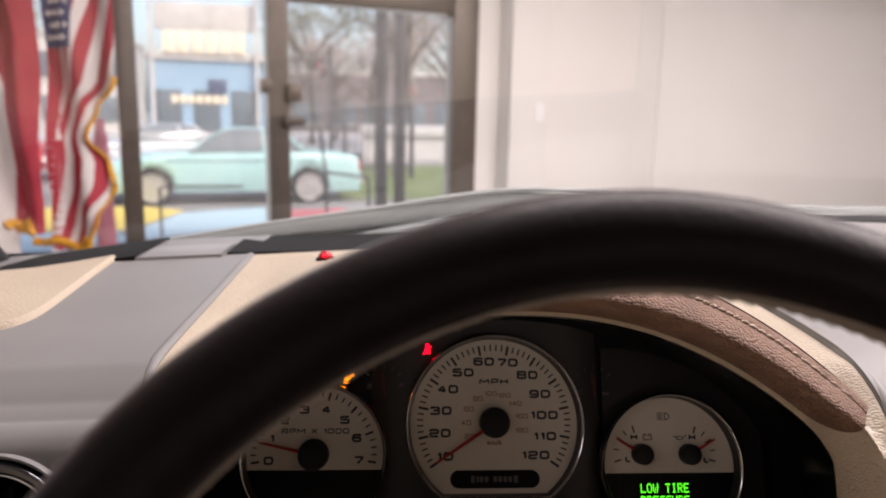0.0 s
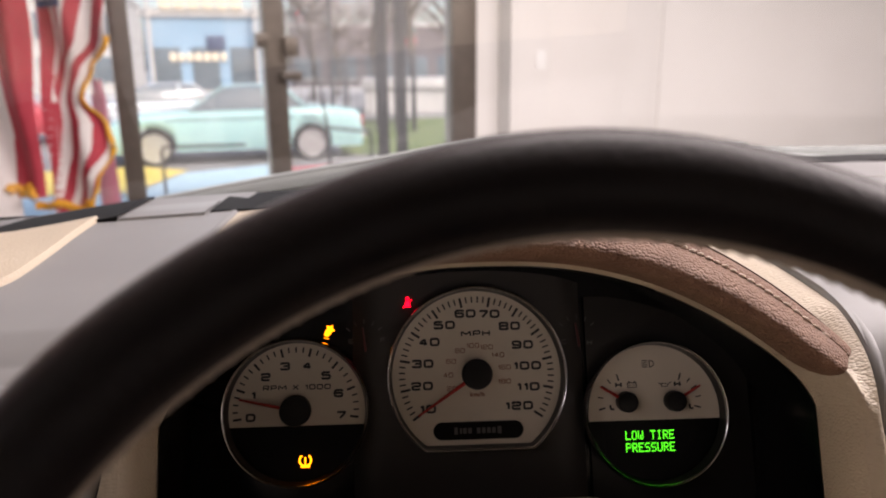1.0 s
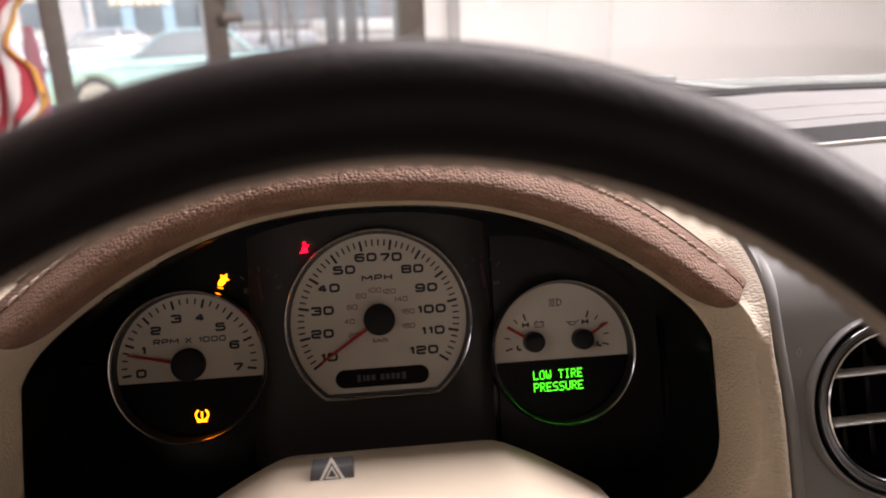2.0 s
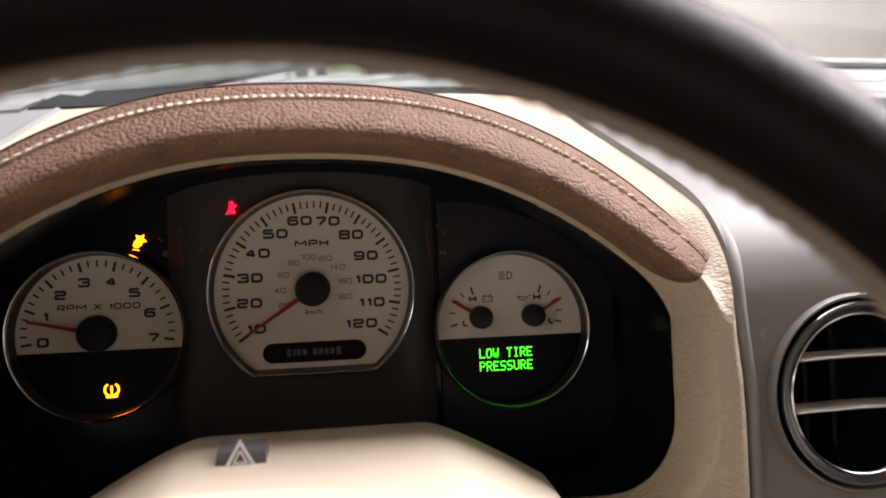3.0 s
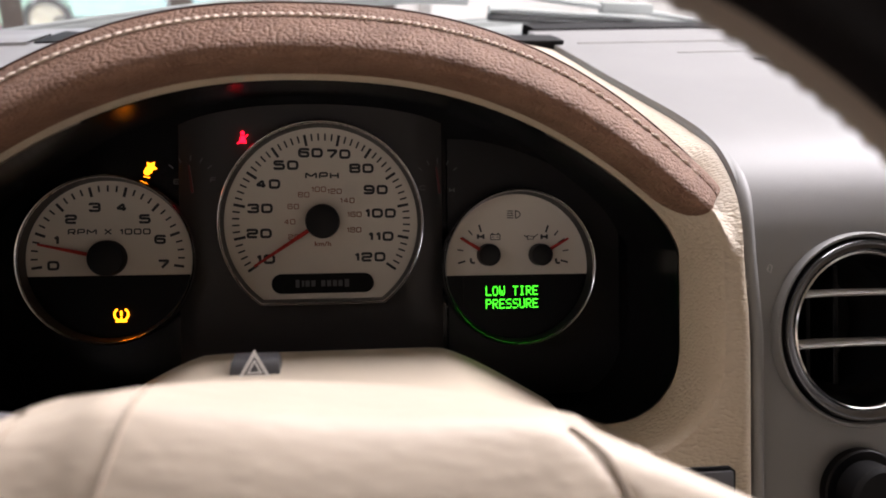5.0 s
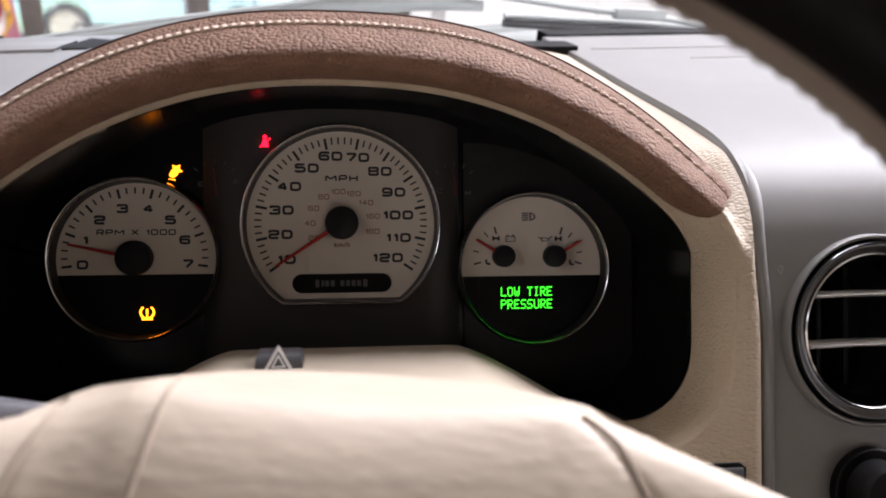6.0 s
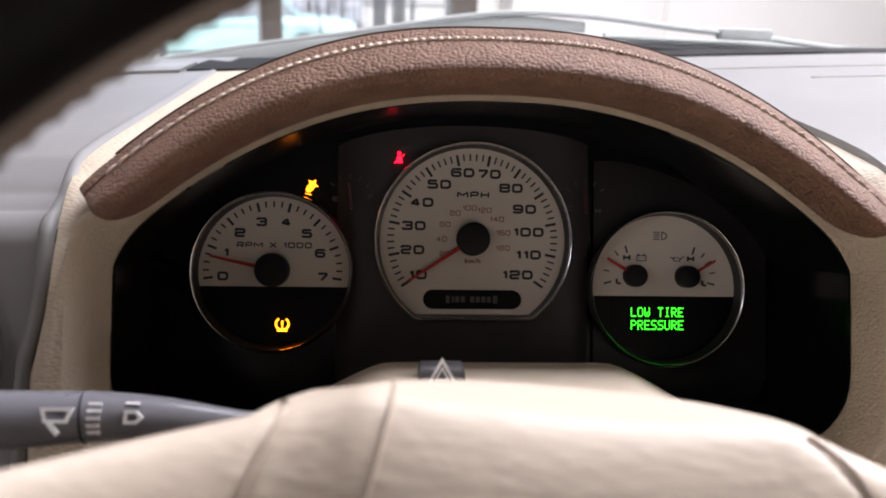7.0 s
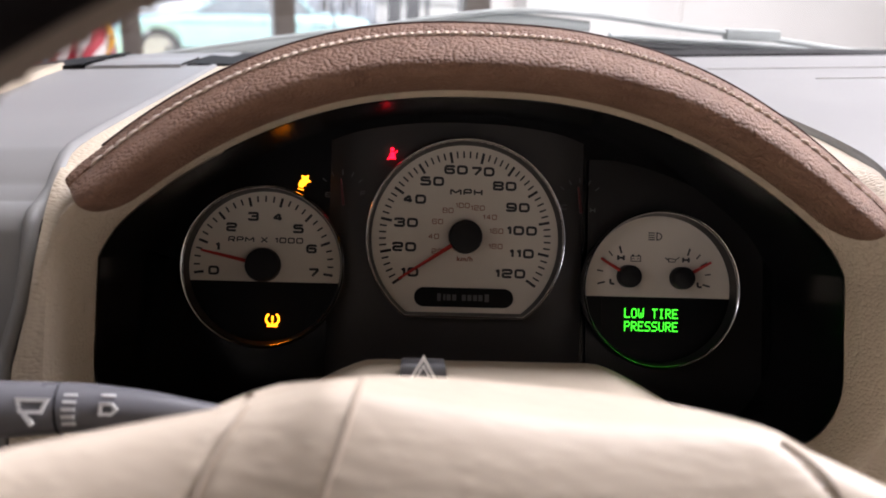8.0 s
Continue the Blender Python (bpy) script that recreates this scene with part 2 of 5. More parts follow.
def thing(name, m, label, category, group="", kind=""):
    ob = new(name)
    ob.empty_display_size = 0.05
    ob.matrix_basis = m
    return tagged(ob, label, category, group, kind)


def solid(name, bm, mat, label, category, m=None, group="", kind=""):
    ob = new(name, mesh_of(bm, name, mat))
    if m is not None:
        ob.matrix_basis = m
    return tagged(ob, label, category, group, kind)


def grid(rows, around=False, cap=False):
    """A skin over rows of points with equal counts; around: each row is a loop; cap: close first and last row."""
    bm = bmesh.new()
    vs = [[bm.verts.new(p) for p in row] for row in rows]
    n = len(rows[0])
    for a, b in zip(vs, vs[1:]):
        for i in range(n if around else n - 1):
            j = (i + 1) % n
            bm.faces.new((a[i], a[j], b[j], b[i]))
    if cap:
        bm.faces.new(list(reversed(vs[0])))
        bm.faces.new(vs[-1])
    bmesh.ops.recalc_face_normals(bm, faces=bm.faces)
    return bm


def facing(way, rows):
    """An open skin whose normals look along way."""
    bm = grid(rows)
    bm.normal_update()
    if sum((f.normal for f in bm.faces), Vector()).dot(Vector(way)) < 0:
        bmesh.ops.reverse_faces(bm, faces=bm.faces[:])
    return bm


def box(x0, x1, y0, y1, z0, z1, bevel=0.0, seg=2):
    bm = bmesh.new()
    bmesh.ops.create_cube(bm, size=1)
    for v in bm.verts:
        v.co = ((x0 + x1) / 2 + v.co.x * (x1 - x0), (y0 + y1) / 2 + v.co.y * (y1 - y0), (z0 + z1) / 2 + v.co.z * (z1 - z0))
    if bevel:
        bmesh.ops.bevel(bm, geom=bm.edges[:], offset=bevel, segments=seg, affect="EDGES", profile=0.5)
    return bm


def prism(outline, h0, h1, bevel=0.0):
    """An outline in x, y raised from h0 to h1, with a softened top rim."""
    rows = [[(x, y, h0) for x, y in outline], [(x, y, h1 - bevel) for x, y in outline]]
    if bevel:
        rows.append([(x, y, h1) for x, y in inset(outline, bevel)])
    return grid(rows, True, True)


def inset(outline, d):
    """The outline moved inwards (for a counter-clockwise loop) by d; negative: outwards."""
    out, n = [], len(outline)
    for i in range(n):
        a, p, b = Vector(outline[i - 1][:2]), Vector(outline[i][:2]), Vector(outline[(i + 1) % n][:2])
        e, f = (p - a), (b - p)
        e, f = (e.normalized() if e.length > 1e-9 else f.normalized()), (f.normalized() if f.length > 1e-9 else e.normalized())
        k = Vector((-e.y - f.y, e.x + f.x))
        k = k.normalized() / max(0.5, math.cos(e.angle(f, 0.0) / 2))
        out.append((p.x + k.x * d, p.y + k.y * d))
    return out


def circle(r, n=48, cx=0.0, cy=0.0, a0=0.0, a1=360.0):
    full = abs(a1 - a0 - 360) < 1e-6
    return [(cx + r * math.cos(radians(a0 + (a1 - a0) * i / (n if full else n - 1))), cy + r * math.sin(radians(a0 + (a1 - a0) * i / (n if full else n - 1)))) for i in range(n)]


def tube(path, radius, sides=10, cap=True, flat=1.0, up=(0, 0, 1)):
    """A round bar along a path; radius a number or one for each point; flat squeezes it along up."""
    pts = [Vector(p) for p in path]
    rows = []
    for i, p in enumerate(pts):
        d = (pts[min(i + 1, len(pts) - 1)] - pts[max(i - 1, 0)]).normalized()
        s = d.cross(Vector(up))
        s = s.normalized() if s.length > 1e-6 else Vector((1, 0, 0))
        t = s.cross(d).normalized()
        r = radius[i] if isinstance(radius, (list, tuple)) else radius
        rows.append([p + s * (r * math.cos(2 * math.pi * k / sides)) + t * (r * flat * math.sin(2 * math.pi * k / sides)) for k in range(sides)])
    return grid(rows, True, cap)


def join(*bms):
    out = bms[0]
    for b in bms[1:]:
        me = bpy.data.meshes.new("tmp")
        b.to_mesh(me)
        b.free()
        out.from_mesh(me)
        bpy.data.meshes.remove(me)
    return out


def moved(bm, m):
    bmesh.ops.transform(bm, matrix=m, verts=bm.verts)
    return bm


def bezel(outline, prof):
    """A ring along a closed outline; prof: (inwards, height) steps."""
    return grid([[(x, y, h) for x, y in inset(outline, d)] for d, h in prof], True)


def letters(text, size, wide=1.0, bold=0.0, thick=0.0002, width=0.0):
    """Raised lettering in Blender's own font, centred on the origin."""
    cu = bpy.data.curves.new("text", "FONT")
    cu.body, cu.size, cu.extrude, cu.offset = text, size / 0.7, thick, bold
    cu.resolution_u = 3
    cu.space_character = 1.12
    tmp = new("tmp", cu)
    bpy.context.view_layer.update()
    me = bpy.data.meshes.new_from_object(tmp.evaluated_get(bpy.context.evaluated_depsgraph_get()))
    bpy.data.objects.remove(tmp)
    bpy.data.curves.remove(cu)
    bm = bmesh.new()
    bm.from_mesh(me)
    bpy.data.meshes.remove(me)
    bmesh.ops.remove_doubles(bm, verts=bm.verts, dist=1e-6)
    xs, ys = [v.co.x for v in bm.verts], [v.co.y for v in bm.verts]
    cx, cy = (min(xs) + max(xs)) / 2, (min(ys) + max(ys)) / 2
    if width:
        wide = width / (max(xs) - min(xs))
    for v in bm.verts:
        v.co.x, v.co.y = (v.co.x - cx) * wide, v.co.y - cy
    return bm


STROKES = {
    "0": ["0,0 0,1 1,1 1,0 0,0"], "1": ["0.1,0.72 0.6,1 0.6,0"], "2": ["0,0.74 0,1 1,1 1,0.5 0,0.5 0,0 1,0"],
    "3": ["0,0.78 0,1 1,1 1,0.53 0.28,0.53", "1,0.47 1,0 0,0 0,0.22"], "4": ["0.74,0 0.74,1 0,0.3 1,0.3"], "5": ["1,1 0,1 0,0.57 1,0.57 1,0 0,0 0,0.2"],
    "6": ["1,0.8 1,1 0,1 0,0 1,0 1,0.56 0.16,0.56"], "7": ["0,1 1,1 1,0.82 0.36,0"], "8": ["0,0.53 0,1 1,1 1,0.53 0,0.53", "0,0.4 0,0 1,0 1,0.4"],
    "9": ["0.84,0.44 0,0.44 0,1 1,1 1,0 0,0 0,0.2"], "M": ["0,0 0,1 0.5,0.3 1,1 1,0"], "P": ["0,0 0,1 1,1 1,0.4 0.14,0.4"],
    "H": ["0,0 0,1", "1,0 1,1", "0.14,0.5 0.86,0.5"], "R": ["0,0 0,1 1,1 1,0.42 0.14,0.42", "0.6,0.3 1,0"], "X": ["0,0 1,1", "0,1 0.4,0.6", "0.6,0.4 1,0"],
    "L": ["0,1 0,0 1,0"], "E": ["1,1 0,1 0,0 1,0", "0.16,0.5 0.9,0.5"], "F": ["0,0 0,1 1,1", "0.16,0.5 0.9,0.5"], "C": ["1,0.8 1,1 0,1 0,0 1,0 1,0.2"]}


def ribbon(points, wide, h0, h1):
    """A flat raised stroke along a path, its corners rounded off."""
    pts = [Vector(p) for p in points]
    closed = (pts[0] - pts[-1]).length < 1e-9
    if closed:
        start = (pts[0] + pts[1]) / 2
        pts = [start] + pts[1:] + [start]
    run = [pts[0]]
    for a, p, b in zip(pts, pts[1:], pts[2:]):
        cut = min(1.1 * wide, 0.48 * (p - a).length, 0.48 * (b - p).length)
        e, f = p + (a - p).normalized() * cut, p + (b - p).normalized() * cut
        run += [e.lerp(p, k).lerp(p.lerp(f, k), k) for k in (0.0, 0.33, 0.67, 1.0)]
    run.append(pts[-1])
    run = [p for i, p in enumerate(run) if i == 0 or (p - run[i - 1]).length > 1e-7]
    rows = []
    for i, p in enumerate(run):
        e = (p - run[i - 1]).normalized() if i else None
        f = (run[i + 1] - p).normalized() if i + 1 < len(run) else None
        d = ((e or f) + (f or e)).normalized()
        k = 1 / max(0.6, d.dot(e or f))
        n = Vector((-d.y, d.x)) * (wide / 2 * k)
        rows.append([(p.x + n.x, p.y + n.y, h0), (p.x + n.x, p.y + n.y, h1), (p.x - n.x, p.y - n.y, h1), (p.x - n.x, p.y - n.y, h0)])
    return grid(rows, True, True)


def lettering(text, high, wide, stroke, gap=0.0, thick=0.0002):
    """Wide square lettering out of strokes, centred on the origin: high and wide as one letter is."""
    widths = [wide * (0.5 if ch == "1" else 0.55 if ch == " " else 1.3 if ch == "M" else 1.0) for ch in text]
    gap = gap or stroke * 0.75
    x = -(sum(widths) + gap * (len(text) - 1)) / 2
    bms = []
    for ch, w in zip(text, widths):
        for line in STROKES.get(ch, ()):
            pts = [tuple(float(c) for c in q.split(",")) for q in line.split()]
            bms.append(ribbon([(x + stroke / 2 + a * (w - stroke) * (1.6 if ch == "1" else 1.0), -high / 2 + stroke / 2 + b * (high - stroke)) for a, b in pts], stroke, 0.0, thick))
        x += w + gap
    return join(*bms)


def bar(p, q, w0, w1, h0, h1):
    """A flat tapering bar from p to q in the x, y plane."""
    p, q = Vector(p), Vector(q)
    s = (q - p).normalized()
    s = Vector((-s.y, s.x))
    return prism([tuple(p - s * w0 / 2), tuple(q - s * w1 / 2), tuple(q + s * w1 / 2), tuple(p + s * w0 / 2)], h0, h1)


# ---- the truck's dashboard ----
TILT_G = radians(22)
# the gauge plane: x across, y up the face, z towards the driver
G = Matrix(((1, 0, 0, 0), (0, math.sin(TILT_G), -math.cos(TILT_G), 0.40), (0, math.cos(TILT_G), math.sin(TILT_G), 1.45), (0, 0, 0, 1)))


def low_arch(u):
    return 0.062 - 0.029 * (abs(u) / 0.12) ** 2.35


def hoop(half, arch, bottom, r, n=56, shoulder=0.0, bend=14):
    """A closed arch-topped loop, counter-clockwise from the bottom middle."""
    pts = []
    for i in range(9):
        pts.append((-half + r + (2 * half - 2 * r) * i / 8, bottom))
    for i in range(1, 9):
        a = radians(-90 + 90 * i / 8)
        pts.append((half - r + r * math.cos(a), bottom + r + r * math.sin(a)))
    top, left = arch(half) - shoulder, arch(-half) - shoulder
    for i in range(1, 9):
        pts.append((half, bottom + r + (top - bottom - r) * i / 8))
    for i in range(1, n):
        u = half * math.cos(math.pi * i / n)
        pts.append((u, arch(u) - shoulder * (abs(u) / half) ** bend))
    for i in range(0, 8):
        pts.append((-half, left + (bottom + r - left) * i / 8))
    for i in range(0, 8):
        a = radians(180 + 90 * i / 8)
        pts.append((-half + r + r * math.cos(a), bottom + r + r * math.sin(a)))
    return pts


def at_h(loop, h):
    return [(x, y, h) for x, y in loop]


def smooth(points, n):
    out = []
    m = len(points) - 1
    for i in range(n + 1):
        s = i / n * m
        k = min(int(s), m - 1)
        f = s - k
        p = [Vector(points[max(0, min(m, k + j))]) for j in (-1, 0, 1, 2)]
        out.append(0.5 * (2 * p[1] + (p[2] - p[0]) * f + (2 * p[0] - 5 * p[1] + 4 * p[2] - p[3]) * f * f + (3 * p[1] - p[0] - 3 * p[2] + p[3]) * f ** 3))
    return out


dashboard = thing("dashboard", G, "cream, brown and grey pickup dashboard behind the steering wheel", "dashboard")
G_INV = G.inverted()


def to_g(p):
    return G_INV @ Vector(p)


def grey_profile(k):
    """Runs from the back edge (0) over the bend down the face (1)."""
    pts = [(0.745, 1.528), (0.66, 1.5258), (0.60, 1.5240), (0.52, 1.5208), (0.45, 1.5186), (0.397, 1.5168), (0.355, 1.5134), (0.332, 1.5078), (0.315, 1.4988), (0.303, 1.486), (0.2965, 1.473), (0.290, 1.455), (0.268, 1.395), (0.240, 1.325)]
    s = k * (len(pts) - 1)
    i = min(int(s), len(pts) - 2)
    f = s - i
    p = [pts[max(0, min(len(pts) - 1, i + j))] for j in (-1, 0, 1, 2)]
    return tuple(0.5 * (2 * p[1][c] + (p[2][c] - p[0][c]) * f + (2 * p[0][c] - 5 * p[1][c] + 4 * p[2][c] - p[3][c]) * f * f + (3 * p[1][c] - p[0][c] - 3 * p[2][c] + p[3][c]) * f ** 3) for c in (0, 1))


def left_drop(y):
    """How much lower the driver's outer panel lies than the inner one."""
    return 0.0102 * max(0.0, min(1.0, (y - 0.300) / 0.02)) + 0.005 * max(0.0, 1 - abs(y - 0.335) / 0.03)


def cream_rise(x, y):
    """How the cream strip behind the brow climbs towards the glass."""
    k = max(0.0, min(1.0, (y - 0.40) / 0.22))
    return k * k * (3 - 2 * k) * (0.0047 + 0.033 * x)


def grey_top(y):
    """Height of the grey panel's top at depth y."""
    k = 0.0
    while k < 0.72 and grey_profile(k)[0] > y:
        k += 0.004
    return grey_profile(k)[1]


# cream surround: lip, face, shoulder, then back to the windscreen
opening = hoop(0.1765, low_arch, -0.1035, 0.036, shoulder=0.009, bend=34)
rows = [at_h(opening, 0.089), at_h(inset(opening, -0.0012), 0.0935), at_h(inset(opening, -0.0040), 0.100), at_h(inset(opening, -0.0075), 0.1065), at_h(inset(opening, -0.0100), 0.1105), at_h(inset(opening, -0.0112), 0.1118)]


def shell_arch(rise, edge, u, h):
    """The shell's top edge: tucked under the pad, rounded off to the grey panel past its ends."""
    under = low_arch(u) + rise
    start = 0.181 - 0.015 * max(0.0, min(1.0, (0.1125 - h) / 0.012))
    w = max(0.0, min(1.0, (abs(u) - start) / (0.2056 - start)))
    w = w * w * (3 - 2 * w)
    drop = 0.0130 - 0.0028 * max(0.0, min(1.0, (0.104 - h) / 0.02)) if u < 0 else 0.0
    return under + (edge - drop - under) * w


def seam_in(side, v):
    """How far the seam beside the grey panel draws in round the shoulder."""
    return (0.004 if side > 0 else 0.0085) * max(0.0, 1 - ((v + (0.002 if side > 0 else 0.014)) / 0.05) ** 2)


def drawn_in(x, y):
    """A point of the shell's loop, shifted with its seam."""
    k = max(0.0, (abs(x) - 0.186) / 0.0176)
    return x - math.copysign(seam_in(x, y) * min(1.0, k), x), y


turn_h = smooth([(0.1124, -0.0310, 0.1955), (0.1124, -0.0225, 0.1985), (0.1104, -0.0125, 0.2012), (0.1062, -0.0020, 0.2034), (0.0999, 0.0080, 0.2049), (0.0924, 0.0172, 0.2056), (0.0854, 0.0246, 0.2056), (0.0799, 0.0296, 0.2056), (0.0750, 0.0334, 0.2056)], 24)
for n, (h, edge, half) in enumerate(turn_h):
    rise = 0.0135 + 0.015 * n / 24
    rim_loop = hoop(half, lambda u: shell_arch(rise, edge, u, h), -0.172, 0.02)
    rows.append(at_h([drawn_in(x, y) for x, y in rim_loop], h))
for k in (0.03, 0.06, 0.1, 0.15, 0.2, 0.28, 0.36, 0.46, 0.6, 0.8, 1.0):
    row = []
    for i, (x, y) in enumerate(rim_loop):
        w = G @ Vector((x, y, turn_h[-1].x))
        depth = w.y + (0.648 - w.y) * k
        if 24 <= i <= 80:
            side = (abs(x) / 0.2052) ** 5
            z = (1 - side) * (w.z + (1.5188 - w.z) * k + cream_rise(x, depth)) + side * (grey_top(depth) - (0.0038 * min(1.0, 0.45 + 8 * k) if x > 0 else left_drop(depth) + 0.001))
        else:
            z = w.z
        row.append(to_g((x, depth, z)))
    rows.append(row)
part("surround", grid(rows, True), CREAM, dashboard, "cream grained plastic instrument surround")

# brown stitched brow pad, swept along the arch
def top_spread(u):
    return 1.02 + 0.128 * (abs(u) / 0.177) ** 4


def pad_point(u, k, h):
    """u across the arch, k from the lower (0) to the upper (1) edge."""
    us = u * top_spread(u)
    a, b = Vector((u, low_arch(u) + 0.0005)), Vector((us, low_arch(us) + 0.0362 + 0.0055 * (us / 0.16) ** 2))
    p = a.lerp(b, k)
    return (p.x, p.y, h)


PAD_PROFILE = [(0.05, 0.088), (0.032, 0.094), (0.030, 0.0985), (0.036, 0.1035), (0.050, 0.1080), (0.070, 0.1120), (0.095, 0.1150), (0.125, 0.1170), (0.160, 0.1181), (0.20, 0.1184), (0.25, 0.1180), (0.30, 0.1171), (0.36, 0.1155), (0.42, 0.1136), (0.49, 0.1112), (0.57, 0.1082), (0.65, 0.1048),
               (0.680, 0.1034), (0.692, 0.1022), (0.706, 0.1028), (0.76, 0.1012), (0.84, 0.0982), (0.92, 0.0945), (0.97, 0.0900), (0.985, 0.0855), (0.97, 0.072)]
PAD_LEFT, PAD_RIGHT = -0.1700, 0.1730


def pad_skin(steps):
    rows = []
    tips = (0.0, 0.0004, 0.0012, 0.0025, 0.0045, 0.007, 0.0105, 0.015)
    us = [PAD_LEFT + e for e in tips] + [PAD_LEFT + 0.0185 + (PAD_RIGHT - PAD_LEFT - 0.037) * i / steps for i in range(steps + 1)] + [PAD_RIGHT - e for e in reversed(tips)]
    for u in us:
        e = min(1.0, (u - PAD_LEFT) / 0.015, (PAD_RIGHT - u) / 0.015)
        f = math.sqrt(max(0.0, 1 - (1 - e) ** 2))
        g = max(0.0, (abs(u) - 0.145) / 0.0315) ** 2
        rows.append([pad_point(u, 0.5 + (k - 0.5) * ((0.80 + 0.20 * f) if k > 0.5 else (0.62 + 0.38 * f)), 0.088 + (h - 0.088) * (0.66 + 0.34 * f) + 0.004 * g * max(0.0, 1 - 1.6 * k) + 0.010 * k * max(0.0, min(1.0, (abs(u) - 0.160) / 0.0165))) for k, h in PAD_PROFILE])
    bm = grid(rows)
    bm.verts.ensure_lookup_table()
    bm.faces.new(bm.verts[:len(PAD_PROFILE)])
    bm.faces.new(bm.verts[-len(PAD_PROFILE):])
    bmesh.ops.recalc_face_normals(bm, faces=bm.faces)
    return bm


brow = part("brow_pad", pad_skin(110), BROWN, dashboard, "brown pebbled leather brow pad")
threads = []
n_st = 84
for i in range(n_st):
    u = -0.1625 + 0.329 * (i + 0.5) / n_st
    du = 0.342 / n_st * 0.42
    pts = []
    for j in range(5):
        s = j / 4
        x, y, h = pad_point(u + du * (2 * s - 1), 0.676 + 0.040 * s, 0.1038 - 0.0012 * s + 0.0012 * math.sin(math.pi * s))
        pts.append((x, y, h))
    threads.append(tube(pts, [0.0005, 0.0008, 0.00092, 0.0008, 0.0005], 6))
part("stitching", join(*threads), THREAD, brow, "beige thread stitches")
part("welt", tube([pad_point(-0.159 + 0.325 * i / 80, 0.93, 0.0942) for i in range(81)], 0.0006, 6), material("dark_welt", (0.07, 0.03, 0.025), 0.6), brow, "dark red piped seam")


# grey end panels with their round vents
VENT_V = -0.0585


def grey_panel(name, x_in_back, x_in_front, x_out, vent_u, raise_mid, label, power):
    rows = []
    nk, nx = 132, 90
    for i in range(nk + 1):
        k = i / nk
        y, z = grey_profile(k)
        t = max(0.0, min(1.0, (0.45 - y) / 0.12))
        t = t * t * (3 - 2 * t)
        x0 = x_in_back + (x_in_front - x_in_back) * t
        row = []
        for j in range(nx + 1):
            s = j / nx
            x = x0 + (x_out - x0) * s ** power
            lift = raise_mid * max(0.0, min(1.0, (abs(x) - 0.2) / 0.25)) * max(0.0, min(1.0, (z - 1.47) / 0.05))
            edge = -0.006 * max(0.0, 1 - s * nx / 1.5) ** 2
            lift -= 0.09 * max(0.0, -x - 0.34) * max(0.0, min(1.0, (y - 0.5) / 0.15))
            z1 = z + lift + edge - (left_drop(y) if x < 0 else 0.0)
            row.append((x - math.copysign(seam_in(x, to_g((x, y, z1)).y) * max(0.0, 1 - abs(x - x0) / 0.03), x), y, z1))
        rows.append(row)
    bm = grid([[to_g(p) for p in r] for r in rows])
    gone = [f for f in bm.faces if (math.hypot(f.calc_center_median().x - vent_u, f.calc_center_median().y - VENT_V) < 0.0425 and abs(f.calc_center_median().z - 0.1) < 0.04)]
    bmesh.ops.delete(bm, geom=gone, context="FACES")
    for v in bm.verts:
        d = math.hypot(v.co.x - vent_u, v.co.y - VENT_V)
        if v.is_boundary and d < 0.052 and abs(v.co.z - 0.1) < 0.04:
            v.co.x, v.co.y = vent_u + (v.co.x - vent_u) * 0.0415 / d, VENT_V + (v.co.y - VENT_V) * 0.0415 / d
    return part(name, bm, GREY, dashboard, label)


grey_panel("grey_panel", 0.2065, 0.2065, 1.30, 0.2660, 0.012, "satin grey dashboard panel", 2.2)
grey_panel("grey_panel", -0.206, -0.2065, -0.56, -0.266, -0.014, "satin grey dashboard panel", 1.2)
part("panel_tongue", grid([[to_g((x, y, 1.5162 - 0.055 * (abs(x) - 0.2365) - dz)) for x in (-0.3166, -0.3155, -0.29, -0.265, -0.2376, -0.2365)] for y, dz in ((0.640, 0.004), (0.642, 0.0006), (0.66, 0.0), (0.698, 0.0), (0.7, 0.001), (0.701, 0.012))]), GREY, dashboard, "grey tongue reaching into the air slot")
for s in (-1, 1):
    run = [G @ Vector((s * 0.2074, v, 0.1055)) for v in (-0.165, -0.14, -0.12, -0.10, -0.08, -0.06, -0.04, -0.025)]
    run += [Vector((s * (0.2074 + 0.0030 * max(0.0, min(1.0, (y - 0.300) / 0.02))), y, z - 0.0040 * max(0.0, min(1.0, (y - 0.300) / 0.02)) - (0.0 if s > 0 else left_drop(y)))) for y, z in [grey_profile(k / 40) for k in range(28, 2, -1)]]
    run = [p - Vector((s * seam_in(s, to_g(p).y), 0, 0)) for p in run]
    part("panel_lip", tube([to_g(p) for p in run], [0.0032 + 0.0012 * max(0.0, min(1.0, (p.y - 0.300) / 0.02)) for p in run], 12, True, 1.0, (1, 0, 0)), GREY, dashboard, "rounded grey panel lip")
    part("seam_gap", tube([to_g(p + Vector((-s * 0.0030, 0.0006, -0.0008 - 0.0026 * max(0.0, min(1.0, (p.y - 0.300) / 0.03))))) for p in run if p.y < 0.335], 0.0007, 6, True, 1.0, (1, 0, 0)), BLACK_MATTE, dashboard)
edge_line = smooth([(-0.337, 0.650, 0), (-0.333, 0.59, 0), (-0.328, 0.53, 0), (-0.324, 0.478, 0), (-0.326, 0.456, 0), (-0.334, 0.441, 0), (-0.352, 0.428, 0), (-0.40, 0.418, 0), (-0.47, 0.412, 0), (-0.55, 0.41, 0)], 40)


